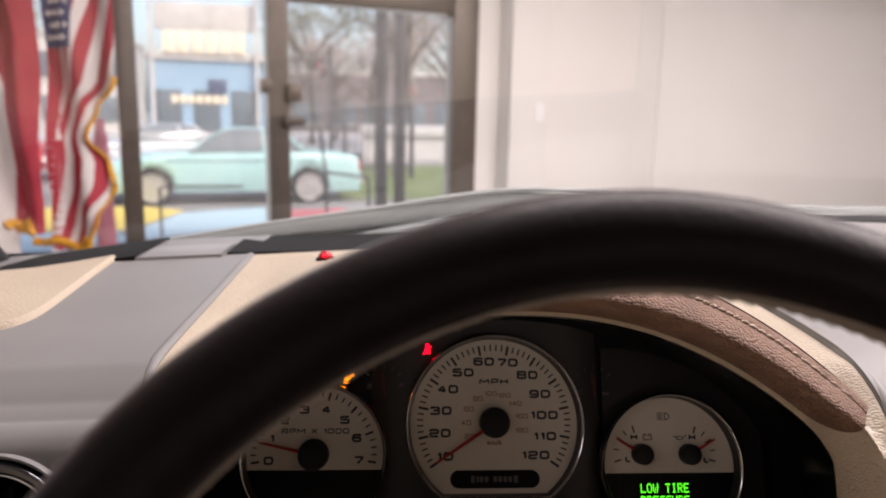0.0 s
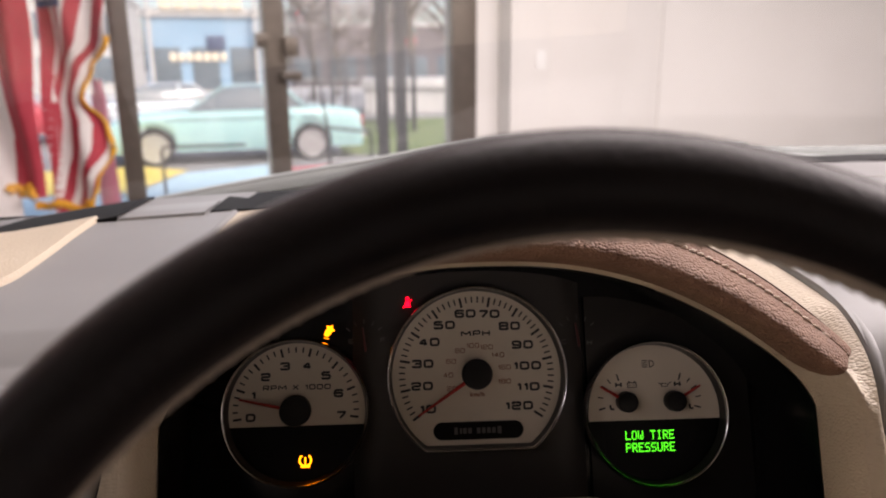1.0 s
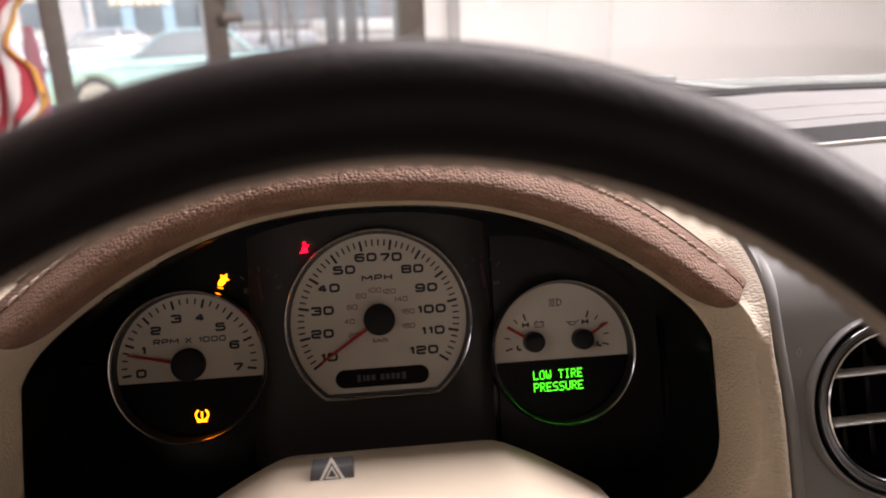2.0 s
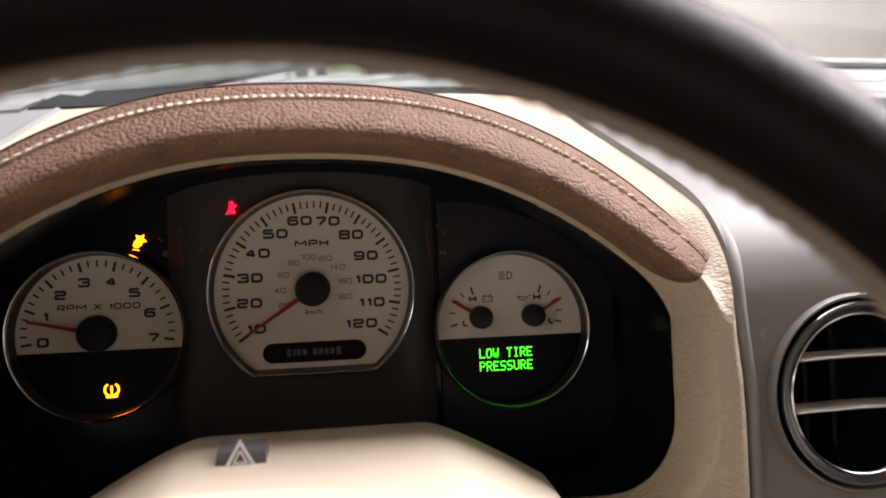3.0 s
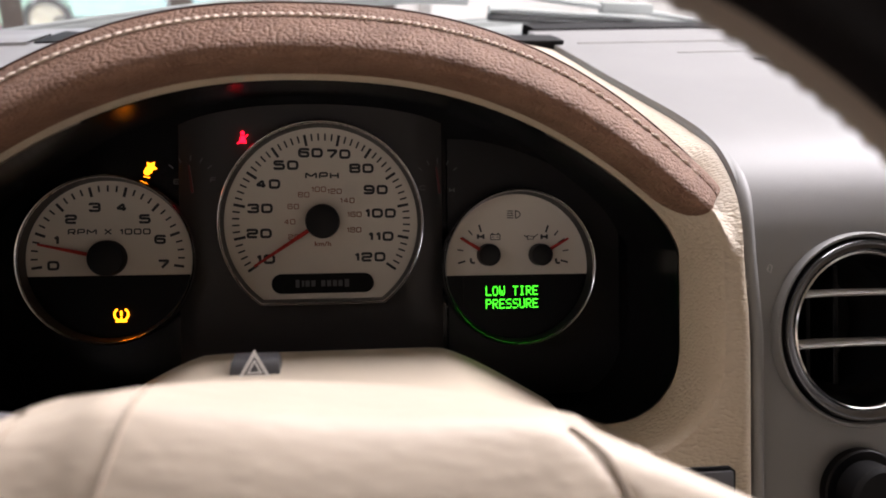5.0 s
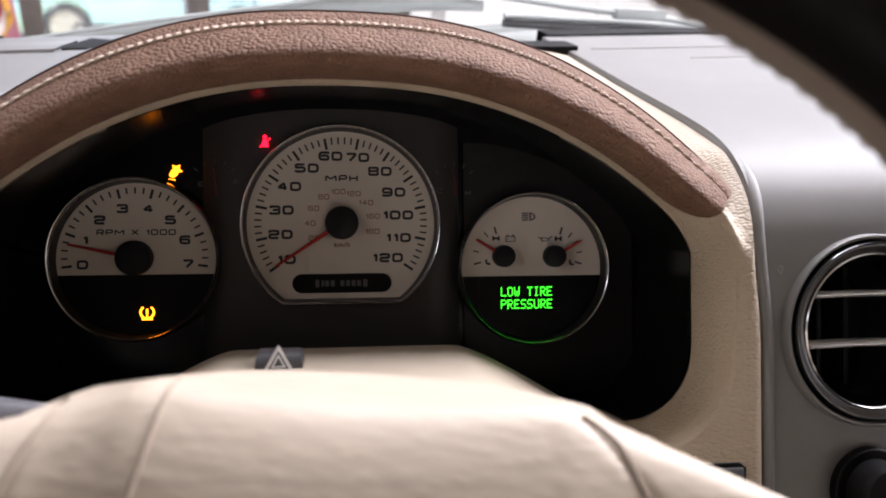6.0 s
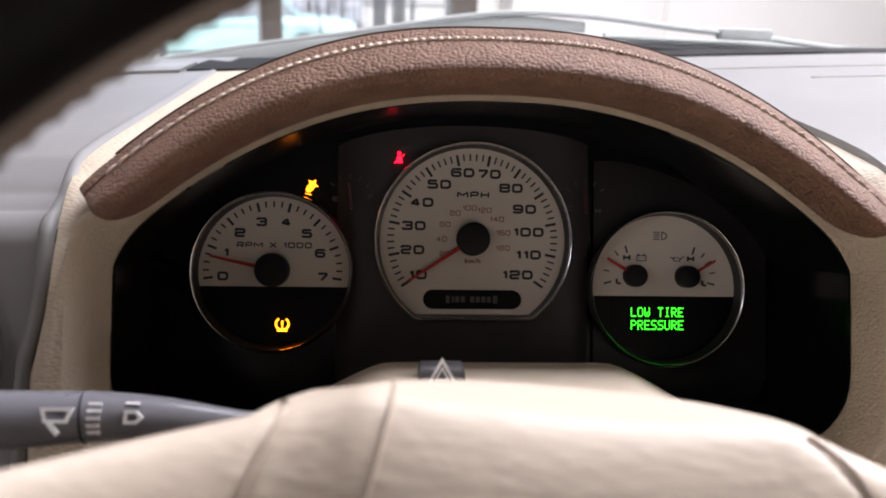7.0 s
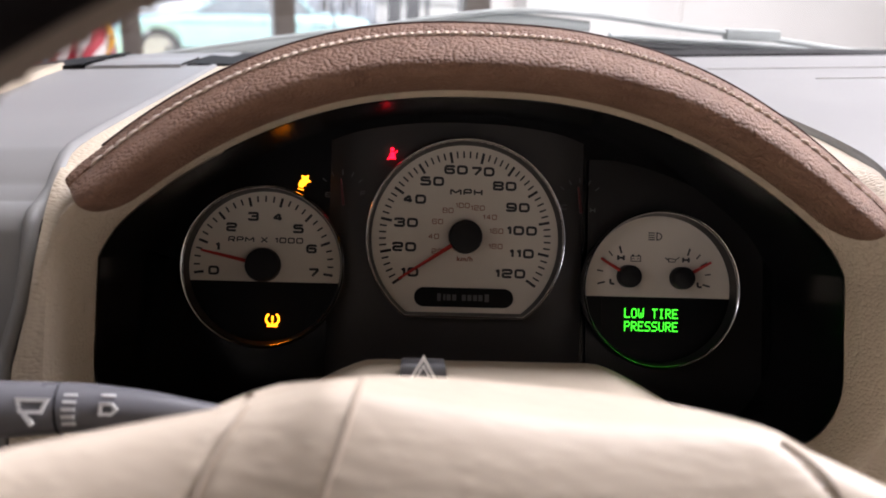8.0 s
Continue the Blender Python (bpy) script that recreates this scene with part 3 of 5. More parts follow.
def end_point(p, s, rise):
    """A point of the cream end cap, s of the way from its edge to the pillar's foot."""
    x, y = p.x + (-0.60 - p.x) * s, p.y + (0.53 - p.y) * s
    z = grey_top(y) - left_drop(y) - 0.040 * (abs(x) - 0.2) - 0.09 * max(0.0, abs(x) - 0.34) * max(0.0, min(1.0, (y - 0.5) / 0.15))
    return to_g((x, y, z + 0.003 + rise * (max(0.0, min(1.0, (0.63 - y) / 0.12)) if rise > 0 else 1.0)))


part("dash_end", grid([[end_point(p, s, rise) for s, rise in ((0.0, -0.016), (0.003, -0.003), (0.012, 0.0), (0.06, 0.001), (0.14, 0.003), (0.25, 0.007), (0.36, 0.014), (0.48, 0.027), (0.6, 0.045), (0.72, 0.07), (0.85, 0.11))] for p in edge_line]), CREAM, dashboard, "cream dashboard end by the pillar")
# slots in the dash top
def panel_strip(x0, x1, y0, y1, up, n=14):
    """A thin slab that follows the grey panel's top."""
    def z(x, y):
        return grey_top(y) + 0.012 * max(0.0, min(1.0, (x - 0.2) / 0.25))
    rows = [[to_g((x, y, z(x, min(max(y, y0), y1)) + h)) for y, h in ((y0, -0.004), (y0 + 0.0005, up), ((y0 + y1) / 2, up), (y1 - 0.0005, up), (y1, -0.004))] for x in [x0 + (x1 - x0) * i / n for i in range(n + 1)]]
    return grid(rows)


part("air_slot", panel_strip(0.350, 1.0, 0.512, 0.563, 0.0012), BLACK_MATTE, dashboard, "long black air slot")
part("slot_trim", panel_strip(0.345, 1.0, 0.498, 0.504, 0.0030), SLAT, dashboard, "thin silver slot edge")
part("panel_groove", panel_strip(0.30, 1.0, 0.596, 0.5985, 0.0008), SCUFF_GREY, dashboard)
part("panel_groove", panel_strip(0.23, 0.95, 0.655, 0.6575, 0.0008), SCUFF_GREY, dashboard)
part("defroster_slot", grid([[to_g((x, 0.65 + (y - 0.65) * (1 - 0.55 * max(0.0, min(1.0, (x + 0.05) / 0.15))), 1.5228 + 0.033 * x + dz)) for x in (-0.2335, -0.15, -0.07, 0.0, 0.07, 0.14, 0.215)] for y, dz in ((0.650, -0.012), (0.651, 0.0), (0.68, 0.0006), (0.748, 0.0004), (0.750, -0.012))]), BLACK_MATTE, dashboard, "long black air slot")
part("defroster_slot", grid([[to_g((x, y, grey_top(0.74) + 0.012 * min(1.0, (x - 0.2) / 0.25) + dz)) for x in (0.212, 0.25, 0.30, 0.38, 0.5, 0.7, 0.95)] for y, dz in ((0.744, -0.012), (0.745, 0.0022), (0.77, 0.003), (0.79, 0.003), (0.792, -0.012))]), BLACK_MATTE, dashboard, "long black air slot")
part("defroster_slot", grid([[to_g((x, y, 1.5136 - 0.15 * (abs(x) - 0.3175) - dz)) for x in (-0.3178, -0.36, -0.42, -0.48, -0.54, -0.62)] for y, dz in ((0.641, 0.01), (0.642, 0.0005), (0.646, 0.0), (0.745, 0.0), (0.746, 0.01))]), BLACK_MATTE, dashboard, "wide black air slot")


def air_vent(u):
    m = G @ pose(u - math.copysign(0.001, u), VENT_V, 0.1085) @ Matrix.Scale(1.03, 4)
    v = thing("air_vent", m, "round dashboard air vent with chrome ring and silver slats", "air vent", "dashboard vents")
    part("panel_lip", bezel(circle(0.0472, 72), [(0, -0.006), (0.0002, -0.0012), (0.0010, 0.0004), (0.0020, 0.0002), (0.0026, -0.0012), (0.0027, -0.008)]), GREY, v, "rounded grey lip")
    part("gap", bezel(circle(0.0446, 64), [(0, -0.003), (0.0014, -0.003)]), BLACK_MATTE, v)
    part("ring", bezel(circle(0.0434, 72), [(0, -0.006), (0.0, 0.0008), (0.0006, 0.0018), (0.0014, 0.0020), (0.0050, 0.0004), (0.0054, -0.0003)]), DARK_CHROME, v, "smoked chrome outer ring")
    part("chrome_ring", bezel(circle(0.0381, 72), [(0, -0.002), (0.0001, 0.0004), (0.0007, 0.0009), (0.0013, 0.0003), (0.0017, -0.002), (0.0030, -0.012), (0.0040, -0.024)]), CHROME, v, "bright chrome ring")
    part("duct", grid([[(x, y, -0.020) for x, y in circle(0.0350, 40)], [(x, y, -0.05) for x, y in circle(0.03, 40)], [(0.0001 * x, 0.0001 * y, -0.051) for x, y in circle(1, 40)]], True), BLACK_MATTE, v)
    for y in (0.0172, -0.0070):
        w = math.sqrt(0.0362 ** 2 - y ** 2)
        part("slat", grid([[(-w + 2 * w * i / 12, y + 0.0016 * math.cos(a) + 0.0006 * math.sin(math.pi * i / 12), -0.007 + 0.009 * math.sin(a)) for a in [radians(45 * j) for j in range(8)]] for i in range(13)], True, True), SLAT, v, "silver slat")
    part("blade", box(-0.0015, 0.0015, -0.03, 0.03, -0.04, -0.022, 0.0005), BLACK, v)
    part("blade", box(-0.0165, -0.014, -0.026, 0.026, -0.04, -0.022, 0.0005), BLACK, v)
    return v


air_vent(0.2660)
air_vent(-0.266)

# worn scuffs beside the seam
rnd = random.Random(5)
for u0, v0, h0, size, mat in ((0.1965, -0.0355, 0.1110, 0.0036, SCUFF), (0.2155, -0.0275, 0.1045, 0.0016, SCUFF_GREY)):
    curls = []
    for i in range(5):
        a0 = rnd.uniform(0, 6.28)
        curls.append(tube([(u0 + size * rnd.uniform(0.5, 1.0) * math.cos(a0 + 0.35 * j), v0 + 1.3 * size * math.sin(a0 + 0.35 * j) * rnd.uniform(0.8, 1.0), h0) for j in range(5)], 0.00022, 5))
    part("scuff_mark", join(*curls), mat, dashboard, "pale worn scuff")

# theft lamp, low switch bank, rotary knob
lamp = thing("dash_lamp", pose(-0.133, 0.602, 1.5205), "small red dome lamp on the cream dash top", "lamp")
part("lens", grid([[(0.007 * math.cos(radians(e)) * math.cos(radians(a)), 0.007 * math.cos(radians(e)) * math.sin(radians(a)), 0.007 * math.sin(radians(e))) for a in range(0, 360, 20)] for e in (-5, 15, 35, 55, 75, 89)], True), LENS_RED, lamp, "red domed lens")
part("bulb", grid([[(0.002 * math.cos(radians(a)), 0.002 * math.sin(radians(a)) - 0.0066, 0.003 + z) for a in range(0, 360, 30)] for z in (0, 0.0015)], True, True), LAMP_RED, lamp)
part("base", prism(circle(0.0085, 28), -0.003, 0.0008, 0.0005), BLACK, lamp)
bank = thing("switch_bank", G @ pose(0.171, -0.128, 0.111), "black rocker switch pair set in the cream panel", "switch")
part("frame", prism([(-0.022, -0.012), (0.022, -0.012), (0.022, 0.006), (0.018, 0.009), (-0.022, 0.009)], -0.004, 0.0015, 0.001), BLACK, bank)
part("rocker", moved(box(-0.021, -0.0085, -0.011, 0.0075, 0.0015, 0.004, 0.001), Matrix()), GREY_DARK, bank)
part("rocker", moved(box(-0.0075, 0.019, -0.011, 0.0065, 0.0015, 0.0042, 0.001), Matrix()), GREY_DARK, bank)
knob = thing("rotary_switch", G @ pose(0.262, -0.138, 0.109), "round black rotary switch below the vent", "switch")
part("collar", prism(circle(0.021, 40), -0.004, 0.001, 0.0008), BLACK, knob)
part("knob", prism(circle(0.016, 32), 0.001, 0.014, 0.002), BLACK_MATTE, knob)

# ---- instrument cluster ----
cluster = thing("instrument_cluster", G, "dark instrument cluster with three cream dials and lit warning lamps", "instrument cluster")
inner = inset(opening, 0.0006)
back = inset(opening, -0.014)
part("housing", grid([at_h(inner, 0.0885), at_h(inset(opening, -0.004), 0.05), at_h(back, -0.016), at_h(inset(opening, 0.05), -0.0165), [(0.3 * x, 0.3 * y - 0.012, -0.0165) for x, y in opening]], True, False), HOUSING, cluster, "black moulded recess")
part("back_plate", box(-0.175, 0.175, -0.11, 0.03, -0.022, -0.017), BLACK_MATTE, cluster)
# satin middle panel, rolled at its sides
rows = []
for i in range(25):
    u = -0.083 + 0.156 * i / 24
    e = min(u + 0.083, 0.073 - u)
    h = -0.0085 - 0.007 * max(0.0, 1 - e / 0.022) ** 2
    rows.append([(u, -0.095, h - 0.004), (u, -0.085, h), (u, 0.0, h), (u, low_arch(u) + 0.004, h), (u, low_arch(u) + 0.0075, h)])
part("middle_panel", grid(rows), PANEL, cluster, "satin charcoal panel")
rows = []
for i in range(21):
    u = 0.0762 + 0.111 * i / 20
    d = max(0.0, u - 0.09)
    v1 = 0.0505 - 0.12 * d - 3.2 * d * d
    rows.append([(u, -0.110, -0.0150), (u, -0.104, -0.0136), (u, -0.02, -0.0136), (u, v1, -0.0136)])
part("side_panel", grid(rows), PANEL_DARK, cluster, "satin charcoal panel")


FACE = -0.0082


def tick(dial, cx, cy, ang, r0, r1, w, mat, h):
    a = radians(ang)
    c, s = math.cos(a), math.sin(a)
    return bar((cx + r0 * c, cy + r0 * s), (cx + r1 * c, cy + r1 * s), w, w, h, h + 0.00025)


def numeral(text, x, y, high, wide, stroke, mat, parent, name="numeral", gap=0.0):
    return part(name, moved(lettering(text, high, wide, stroke, gap), pose(x, y, FACE)), mat, parent)


def needle(parent, cx, cy, ang, length, w, h=-0.004, tail=0.0):
    a = radians(ang)
    c, s = math.cos(a), math.sin(a)
    p, q = Vector((cx - tail * c, cy - tail * s)), Vector((cx + length * c, cy + length * s))
    n = Vector((-s, c))
    bm = grid([[(p + n * w / 2).to_3d() + Vector((0, 0, h)), (p.to_3d()) + Vector((0, 0, h + 0.0008)), (p - n * w / 2).to_3d() + Vector((0, 0, h))],
               [(q + n * w / 4).to_3d() + Vector((0, 0, h - 0.001)), q.to_3d() + Vector((0, 0, h - 0.0005)), (q - n * w / 4).to_3d() + Vector((0, 0, h - 0.001))]])
    return part("needle", bm, NEEDLE, parent, "red pointer")


def hub(parent, cx, cy, r, top=0.0):
    return part("hub", moved(grid([[(x, y, -0.008) for x, y in circle(r, 40)], [(x, y, top - 0.0015) for x, y in circle(r * 0.985, 40)], [(x, y, top - 0.0003) for x, y in circle(r * 0.93, 40)], [(x, y, top) for x, y in circle(r * 0.8, 40)]], True, True), pose(cx, cy, 0)), HUB, parent, "black hub cap")


BEZEL = [(0, -0.0085), (0.0, -0.001), (0.0004, 0.0004), (0.0009, 0.0009), (0.0015, 0.0006), (0.0019, -0.0002), (0.0020, -0.0012)]
INNER_WALL = [(0.0020, -0.0010), (0.0024, -0.0030), (0.0034, -0.0079)]
# speedometer
rs = 0.0601
flat = -0.0493
cut = math.degrees(math.asin((flat + 0.001) / rs))
spd_out = [(x, y - 0.001) for x, y in circle(rs, 90, 0, 0, cut, 180 - cut)]
spd = part("speedometer", prism(inset(spd_out, 0.002), -0.012, FACE), DIAL, cluster, "cream speedometer dial")
part("bezel", bezel(spd_out, BEZEL), CHROME, spd, "chrome bezel ring")
part("inner_wall", bezel(spd_out, INNER_WALL), DIAL_SHADE, spd, "sloping inner wall, bezel shadow put into its dark colour")
for i in range(56):
    ang = 214 - 248 * i / 55
    major = i % 5 == 0
    part("tick", tick(spd, 0, 0, ang, 0.0455 if major else 0.0480, 0.0522, 0.0016 if major else 0.0010, INK, FACE), INK, spd)
for i in range(12):
    mph = 10 + 10 * i
    a = radians(213.5 - 22.85 * i)
    r = (0.0400, 0.0374, 0.0369, 0.0385, 0.0393, 0.0412, 0.0412, 0.0393, 0.0369, 0.0346, 0.0356, 0.0351)[i]
    numeral(str(mph), r * math.cos(a), r * math.sin(a), 0.0057, 0.0067, 0.00148, INK, spd)
for km in range(20, 200, 20):
    a = radians(214 - 2.255 * (km / 1.609 - 10))
    numeral(str(km), 0.0192 * math.cos(a), 0.0192 * math.sin(a), 0.0032, 0.0030, 0.0005, INK_RED, spd, gap=0.0006)
numeral("MPH", 0, 0.0272, 0.0042, 0.0054, 0.00105, INK, spd, "lettering", 0.0010)
part("lettering", moved(letters("km/h", 0.0026, 1.2, 0.00012), pose(0, -0.0133, -0.0079)), INK_RED, spd)
plate = [(x + 0.0242 * (1 if x > 0 else -1), y - 0.0368) for x, y in circle(0.0058, 32, 0, 0, -90, 90) + circle(0.0058, 32, 0, 0, 90, 270)]
part("name_plate", prism(plate, FACE, FACE + 0.0012, 0.0004), BLACK, spd, "black pill-shaped plate")
for x, w, hgt in ((-0.0150, 0.0022, 0.0046), (-0.0118, 0.0014, 0.0036), (-0.0092, 0.0024, 0.0036), (-0.0058, 0.0024, 0.0036), (0.0000, 0.0024, 0.0036), (0.0034, 0.0024, 0.0036), (0.0068, 0.0024, 0.0036), (0.0101, 0.0024, 0.0036), (0.0139, 0.0026, 0.0046)):
    part("word_bar", box(x - w / 2, x + w / 2, -0.0368 - hgt / 2, -0.0368 + hgt / 2, FACE + 0.0012, FACE + 0.0014), SILVER_INK, spd, "dim silver bar")
needle(spd, 0, 0, 213.5, 0.0475, 0.0028)
hub(spd, 0, 0, 0.0102)

# tachometer
tx, ty = -0.1195, -0.0210
tach_out = [(x + tx, y + ty) for x, y in circle(0.0482, 80)]
hx, hy = -0.1203, -0.0202
tach = part("tachometer", prism(inset(tach_out, 0.002), -0.014, -0.0105), BLACK, cluster, "tachometer, cream upper face over black window")
part("bezel", bezel(tach_out, BEZEL), CHROME, tach, "chrome bezel ring")
part("inner_wall", bezel(tach_out, INNER_WALL), DIAL_SHADE, tach, "sloping inner wall, bezel shadow put into its dark colour")
ycut = hy - 0.0100 - ty
acut = math.degrees(math.asin(ycut / 0.0460))
part("face", prism([(x + tx, y + ty) for x, y in circle(0.0460, 70, 0, 0, acut, 180 - acut)], -0.0105, FACE, 0.0003), DIAL, tach, "cream half dial")
for i in range(29):
    ang = 187.5 - 195 * i / 28
    major = i % 4 == 0
    part("tick", tick(tach, hx, hy, ang, 0.0358 if major else 0.0378, 0.0414, 0.0015 if major else 0.0010, INK, FACE), INK, tach)
for i in range(8):
    a = radians(187.5 - 195 * i / 7)
    numeral(str(i), hx + 0.0298 * math.cos(a), hy + 0.0298 * math.sin(a), 0.0054, 0.0064, 0.0014, INK, tach)
numeral("RPM X 1000", hx + 0.0006, hy + 0.0150, 0.0035, 0.0042, 0.00075, INK, tach, "lettering", 0.0008)
needle(tach, hx, hy, 167.5, 0.0375, 0.0026)
hub(tach, hx, hy, 0.0102)
# tyre pressure lamp: a horseshoe with a bar and dot
tpx, tpy = -0.1145, -0.0530
shoe = []
for i in range(17):
    a = radians(125 + 290 * i / 16)
    shoe.append((tpx + 0.0038 * math.cos(a), tpy + 0.0004 + 0.0036 * math.sin(a), -0.0098))
part("warning_lamp", join(tube(shoe, 0.00055, 6), box(tpx - 0.0030, tpx + 0.0030, tpy - 0.0041, tpy - 0.0031, -0.0100, -0.0094), box(tpx - 0.0005, tpx + 0.0005, tpy - 0.0005, tpy + 0.0024, -0.0100, -0.0094), box(tpx - 0.0005, tpx + 0.0005, tpy - 0.0021, tpy - 0.0012, -0.0100, -0.0094)), LAMP_AMBER, tach, "lit amber tyre pressure lamp")

# right-hand gauge with the display
rx0, ry0 = 0.1189, -0.0286
rg_out = [(x + rx0, y + ry0) for x, y in circle(0.0482, 80)]
rg = part("combined_gauge", prism(inset(rg_out, 0.002), -0.014, -0.0105), BLACK, cluster, "battery and oil gauge over a green display")
part("bezel", bezel(rg_out, BEZEL), CHROME, rg, "chrome bezel ring")
part("inner_wall", bezel(rg_out, INNER_WALL), DIAL_SHADE, rg, "sloping inner wall, bezel shadow put into its dark colour")
acut = math.degrees(math.asin((-0.0338 - ry0) / 0.0460))
part("face", prism([(x + rx0, y + ry0) for x, y in circle(0.0460, 70, 0, 0, acut, 180 - acut)], -0.0105, FACE, 0.0003), DIAL, rg, "cream half dial")
for cx, cy, angs, nang in ((0.1001, -0.0212, (106, 128, 146, 170, 195), 149), (0.1328, -0.0215, (72, 50, 30, 8, -15), 29)):
    for i, a in enumerate(angs):
        part("tick", tick(rg, cx, cy, a, 0.0155 if i % 2 else 0.0145, 0.0192, 0.0011 if i % 2 == 0 else 0.0008, INK, FACE), INK, rg)
    needle(rg, cx, cy, nang, 0.0205, 0.0026)
    hub(rg, cx, cy, 0.0069)
for txt, x, y in (("H", 0.0958, -0.0100), ("L", 0.0908, -0.0246), ("H", 0.1362, -0.0104), ("L", 0.1450, -0.0254)):
    numeral(txt, x, y, 0.0042, 0.0048 if txt == "H" else 0.0038, 0.0013, INK, rg)
# battery, oil can and headlamp signs
bx, by = 0.1050, -0.0104
part("battery_sign", join(bezel([(bx - 0.0032, by - 0.0018), (bx + 0.0032, by - 0.0018), (bx + 0.0032, by + 0.0018), (bx - 0.0032, by + 0.0018)], [(0, FACE), (0, FACE + 0.0003), (0.0005, FACE + 0.0003), (0.0005, FACE)]), box(bx - 0.0024, bx - 0.0012, by + 0.0018, by + 0.0026, FACE, FACE + 0.0003), box(bx + 0.0012, bx + 0.0024, by + 0.0018, by + 0.0026, FACE, FACE + 0.0003), box(bx - 0.0022, bx - 0.0008, by - 0.0002, by + 0.0002, FACE, FACE + 0.0003), box(bx + 0.0008, bx + 0.0022, by - 0.0002, by + 0.0002, FACE, FACE + 0.0003)), INK, rg)
ox, oy = 0.1274, -0.0106
part("oil_sign", join(bezel([(ox - 0.0022, oy - 0.0015), (ox + 0.0020, oy - 0.0015), (ox + 0.0026, oy + 0.0005), (ox + 0.0010, oy + 0.0008), (ox - 0.0022, oy + 0.0012)], [(0, FACE), (0, FACE + 0.0003), (0.0005, FACE + 0.0003), (0.0005, FACE)]), bar((ox + 0.0022, oy), (ox + 0.0048, oy + 0.0018), 0.0005, 0.0005, FACE, FACE + 0.0003), bar((ox - 0.0022, oy), (ox - 0.0042, oy + 0.0012), 0.0006, 0.0006, FACE, FACE + 0.0003)), INK, rg)
lx, ly = 0.1168, 0.0036
lamp_d = [(lx + 0.0008, ly - 0.0026)] + [(lx + 0.0008 + 0.0036 * math.cos(radians(a)), ly + 0.0026 * math.sin(radians(a))) for a in range(-80, 81, 20)] + [(lx + 0.0008, ly + 0.0026)]
part("headlamp_sign", join(bezel(lamp_d, [(0, FACE), (0, FACE + 0.0003), (0.0006, FACE + 0.0003), (0.0006, FACE)]), *[box(lx - 0.0042, lx - 0.0003, ly + k * 0.0014 - 0.0003, ly + k * 0.0014 + 0.0003, FACE, FACE + 0.0003) for k in (-1.5, -0.5, 0.5, 1.5)]), INK, rg)

DOTS = {"L": "10000 10000 10000 10000 10000 10000 11111", "O": "01110 10001 10001 10001 10001 10001 01110", "W": "10001 10001 10001 10101 10101 10101 01010",
        "T": "11111 00100 00100 00100 00100 00100 00100", "I": "01110 00100 00100 00100 00100 00100 01110", "R": "11110 10001 10001 11110 10100 10010 10001",
        "E": "11111 10000 10000 11110 10000 10000 11111", "P": "11110 10001 10001 11110 10000 10000 10000", "S": "01111 10000 10000 01110 00001 00001 11110",
        "U": "10001 10001 10001 10001 10001 10001 01110", " ": "00000 00000 00000 00000 00000 00000 00000"}


def dot_line(text, x, y, pitch_x, pitch_y):
    """Display text of small square dots, from its top left corner."""
    bms = []
    for c, ch in enumerate(text):
        for r, row in enumerate(DOTS[ch].split()):
            for k, bit in enumerate(row):
                if bit == "1":
                    px, py = x + (c * 6 + k) * pitch_x, y - r * pitch_y
                    bms.append((px, py))
    bm = bmesh.new()
    for px, py in bms:
        vs = [bm.verts.new((px + dx * pitch_x * 0.40, py + dy * pitch_y * 0.45, -0.0098)) for dx, dy in ((-1, -1), (1, -1), (1, 1), (-1, 1))]
        bm.faces.new(vs)
    return bm


part("display_glass", box(0.0850, 0.1530, -0.0560, -0.0350, -0.0107, -0.0102), BLACK, rg)
part("display_text", dot_line("LOW TIRE", 0.0994, -0.0412, 0.00071, 0.00085), LAMP_GREEN, rg, "glowing green display words")
part("display_text", dot_line("PRESSURE", 0.0994, -0.0492, 0.00071, 0.00085), LAMP_GREEN, rg, "glowing green display words")

# warning lamps and unlit side gauges on the panel
wx, wy = -0.0455, 0.0490
part("warning_lamp", join(prism([(wx - 0.0022, wy - 0.0030), (wx + 0.0022, wy - 0.0030), (wx + 0.0010, wy + 0.0012), (wx - 0.0010, wy + 0.0012)], -0.0082, -0.0076), prism(circle(0.0011, 14, wx, wy + 0.0028), -0.0082, -0.0076), bar((wx - 0.0030, wy - 0.0034), (wx + 0.0030, wy + 0.0020), 0.0005, 0.0005, -0.0082, -0.0074)), LAMP_RED, cluster, "lit red seat belt lamp")
wx, wy = -0.0985, 0.0325
star = [(wx + (0.0036 if i % 2 else 0.0017) * math.cos(radians(20 + 36 * i)), wy + (0.0036 if i % 2 else 0.0019) * math.sin(radians(20 + 36 * i))) for i in range(10)]
part("warning_lamp", join(prism(star, -0.0165, -0.0150), prism(circle(0.0017, 14, wx - 0.0022, wy - 0.0030), -0.0165, -0.0150), bar((wx - 0.0042, wy - 0.0055), (wx - 0.0008, wy - 0.0062), 0.0004, 0.0004, -0.0165, -0.0150)), LAMP_AMBER, cluster, "lit amber airbag lamp")
for txt, x, y in (("E", -0.0845, 0.024), ("F", -0.0625, 0.0245), ("C", 0.0600, 0.0200), ("H", 0.0790, 0.0190)):
    part("side_letter", moved(lettering(txt, 0.0032, 0.0034, 0.0007), pose(x, y, -0.0084 if abs(x) < 0.07 else -0.0134 if x > 0 else -0.0160)), FAINT, cluster)
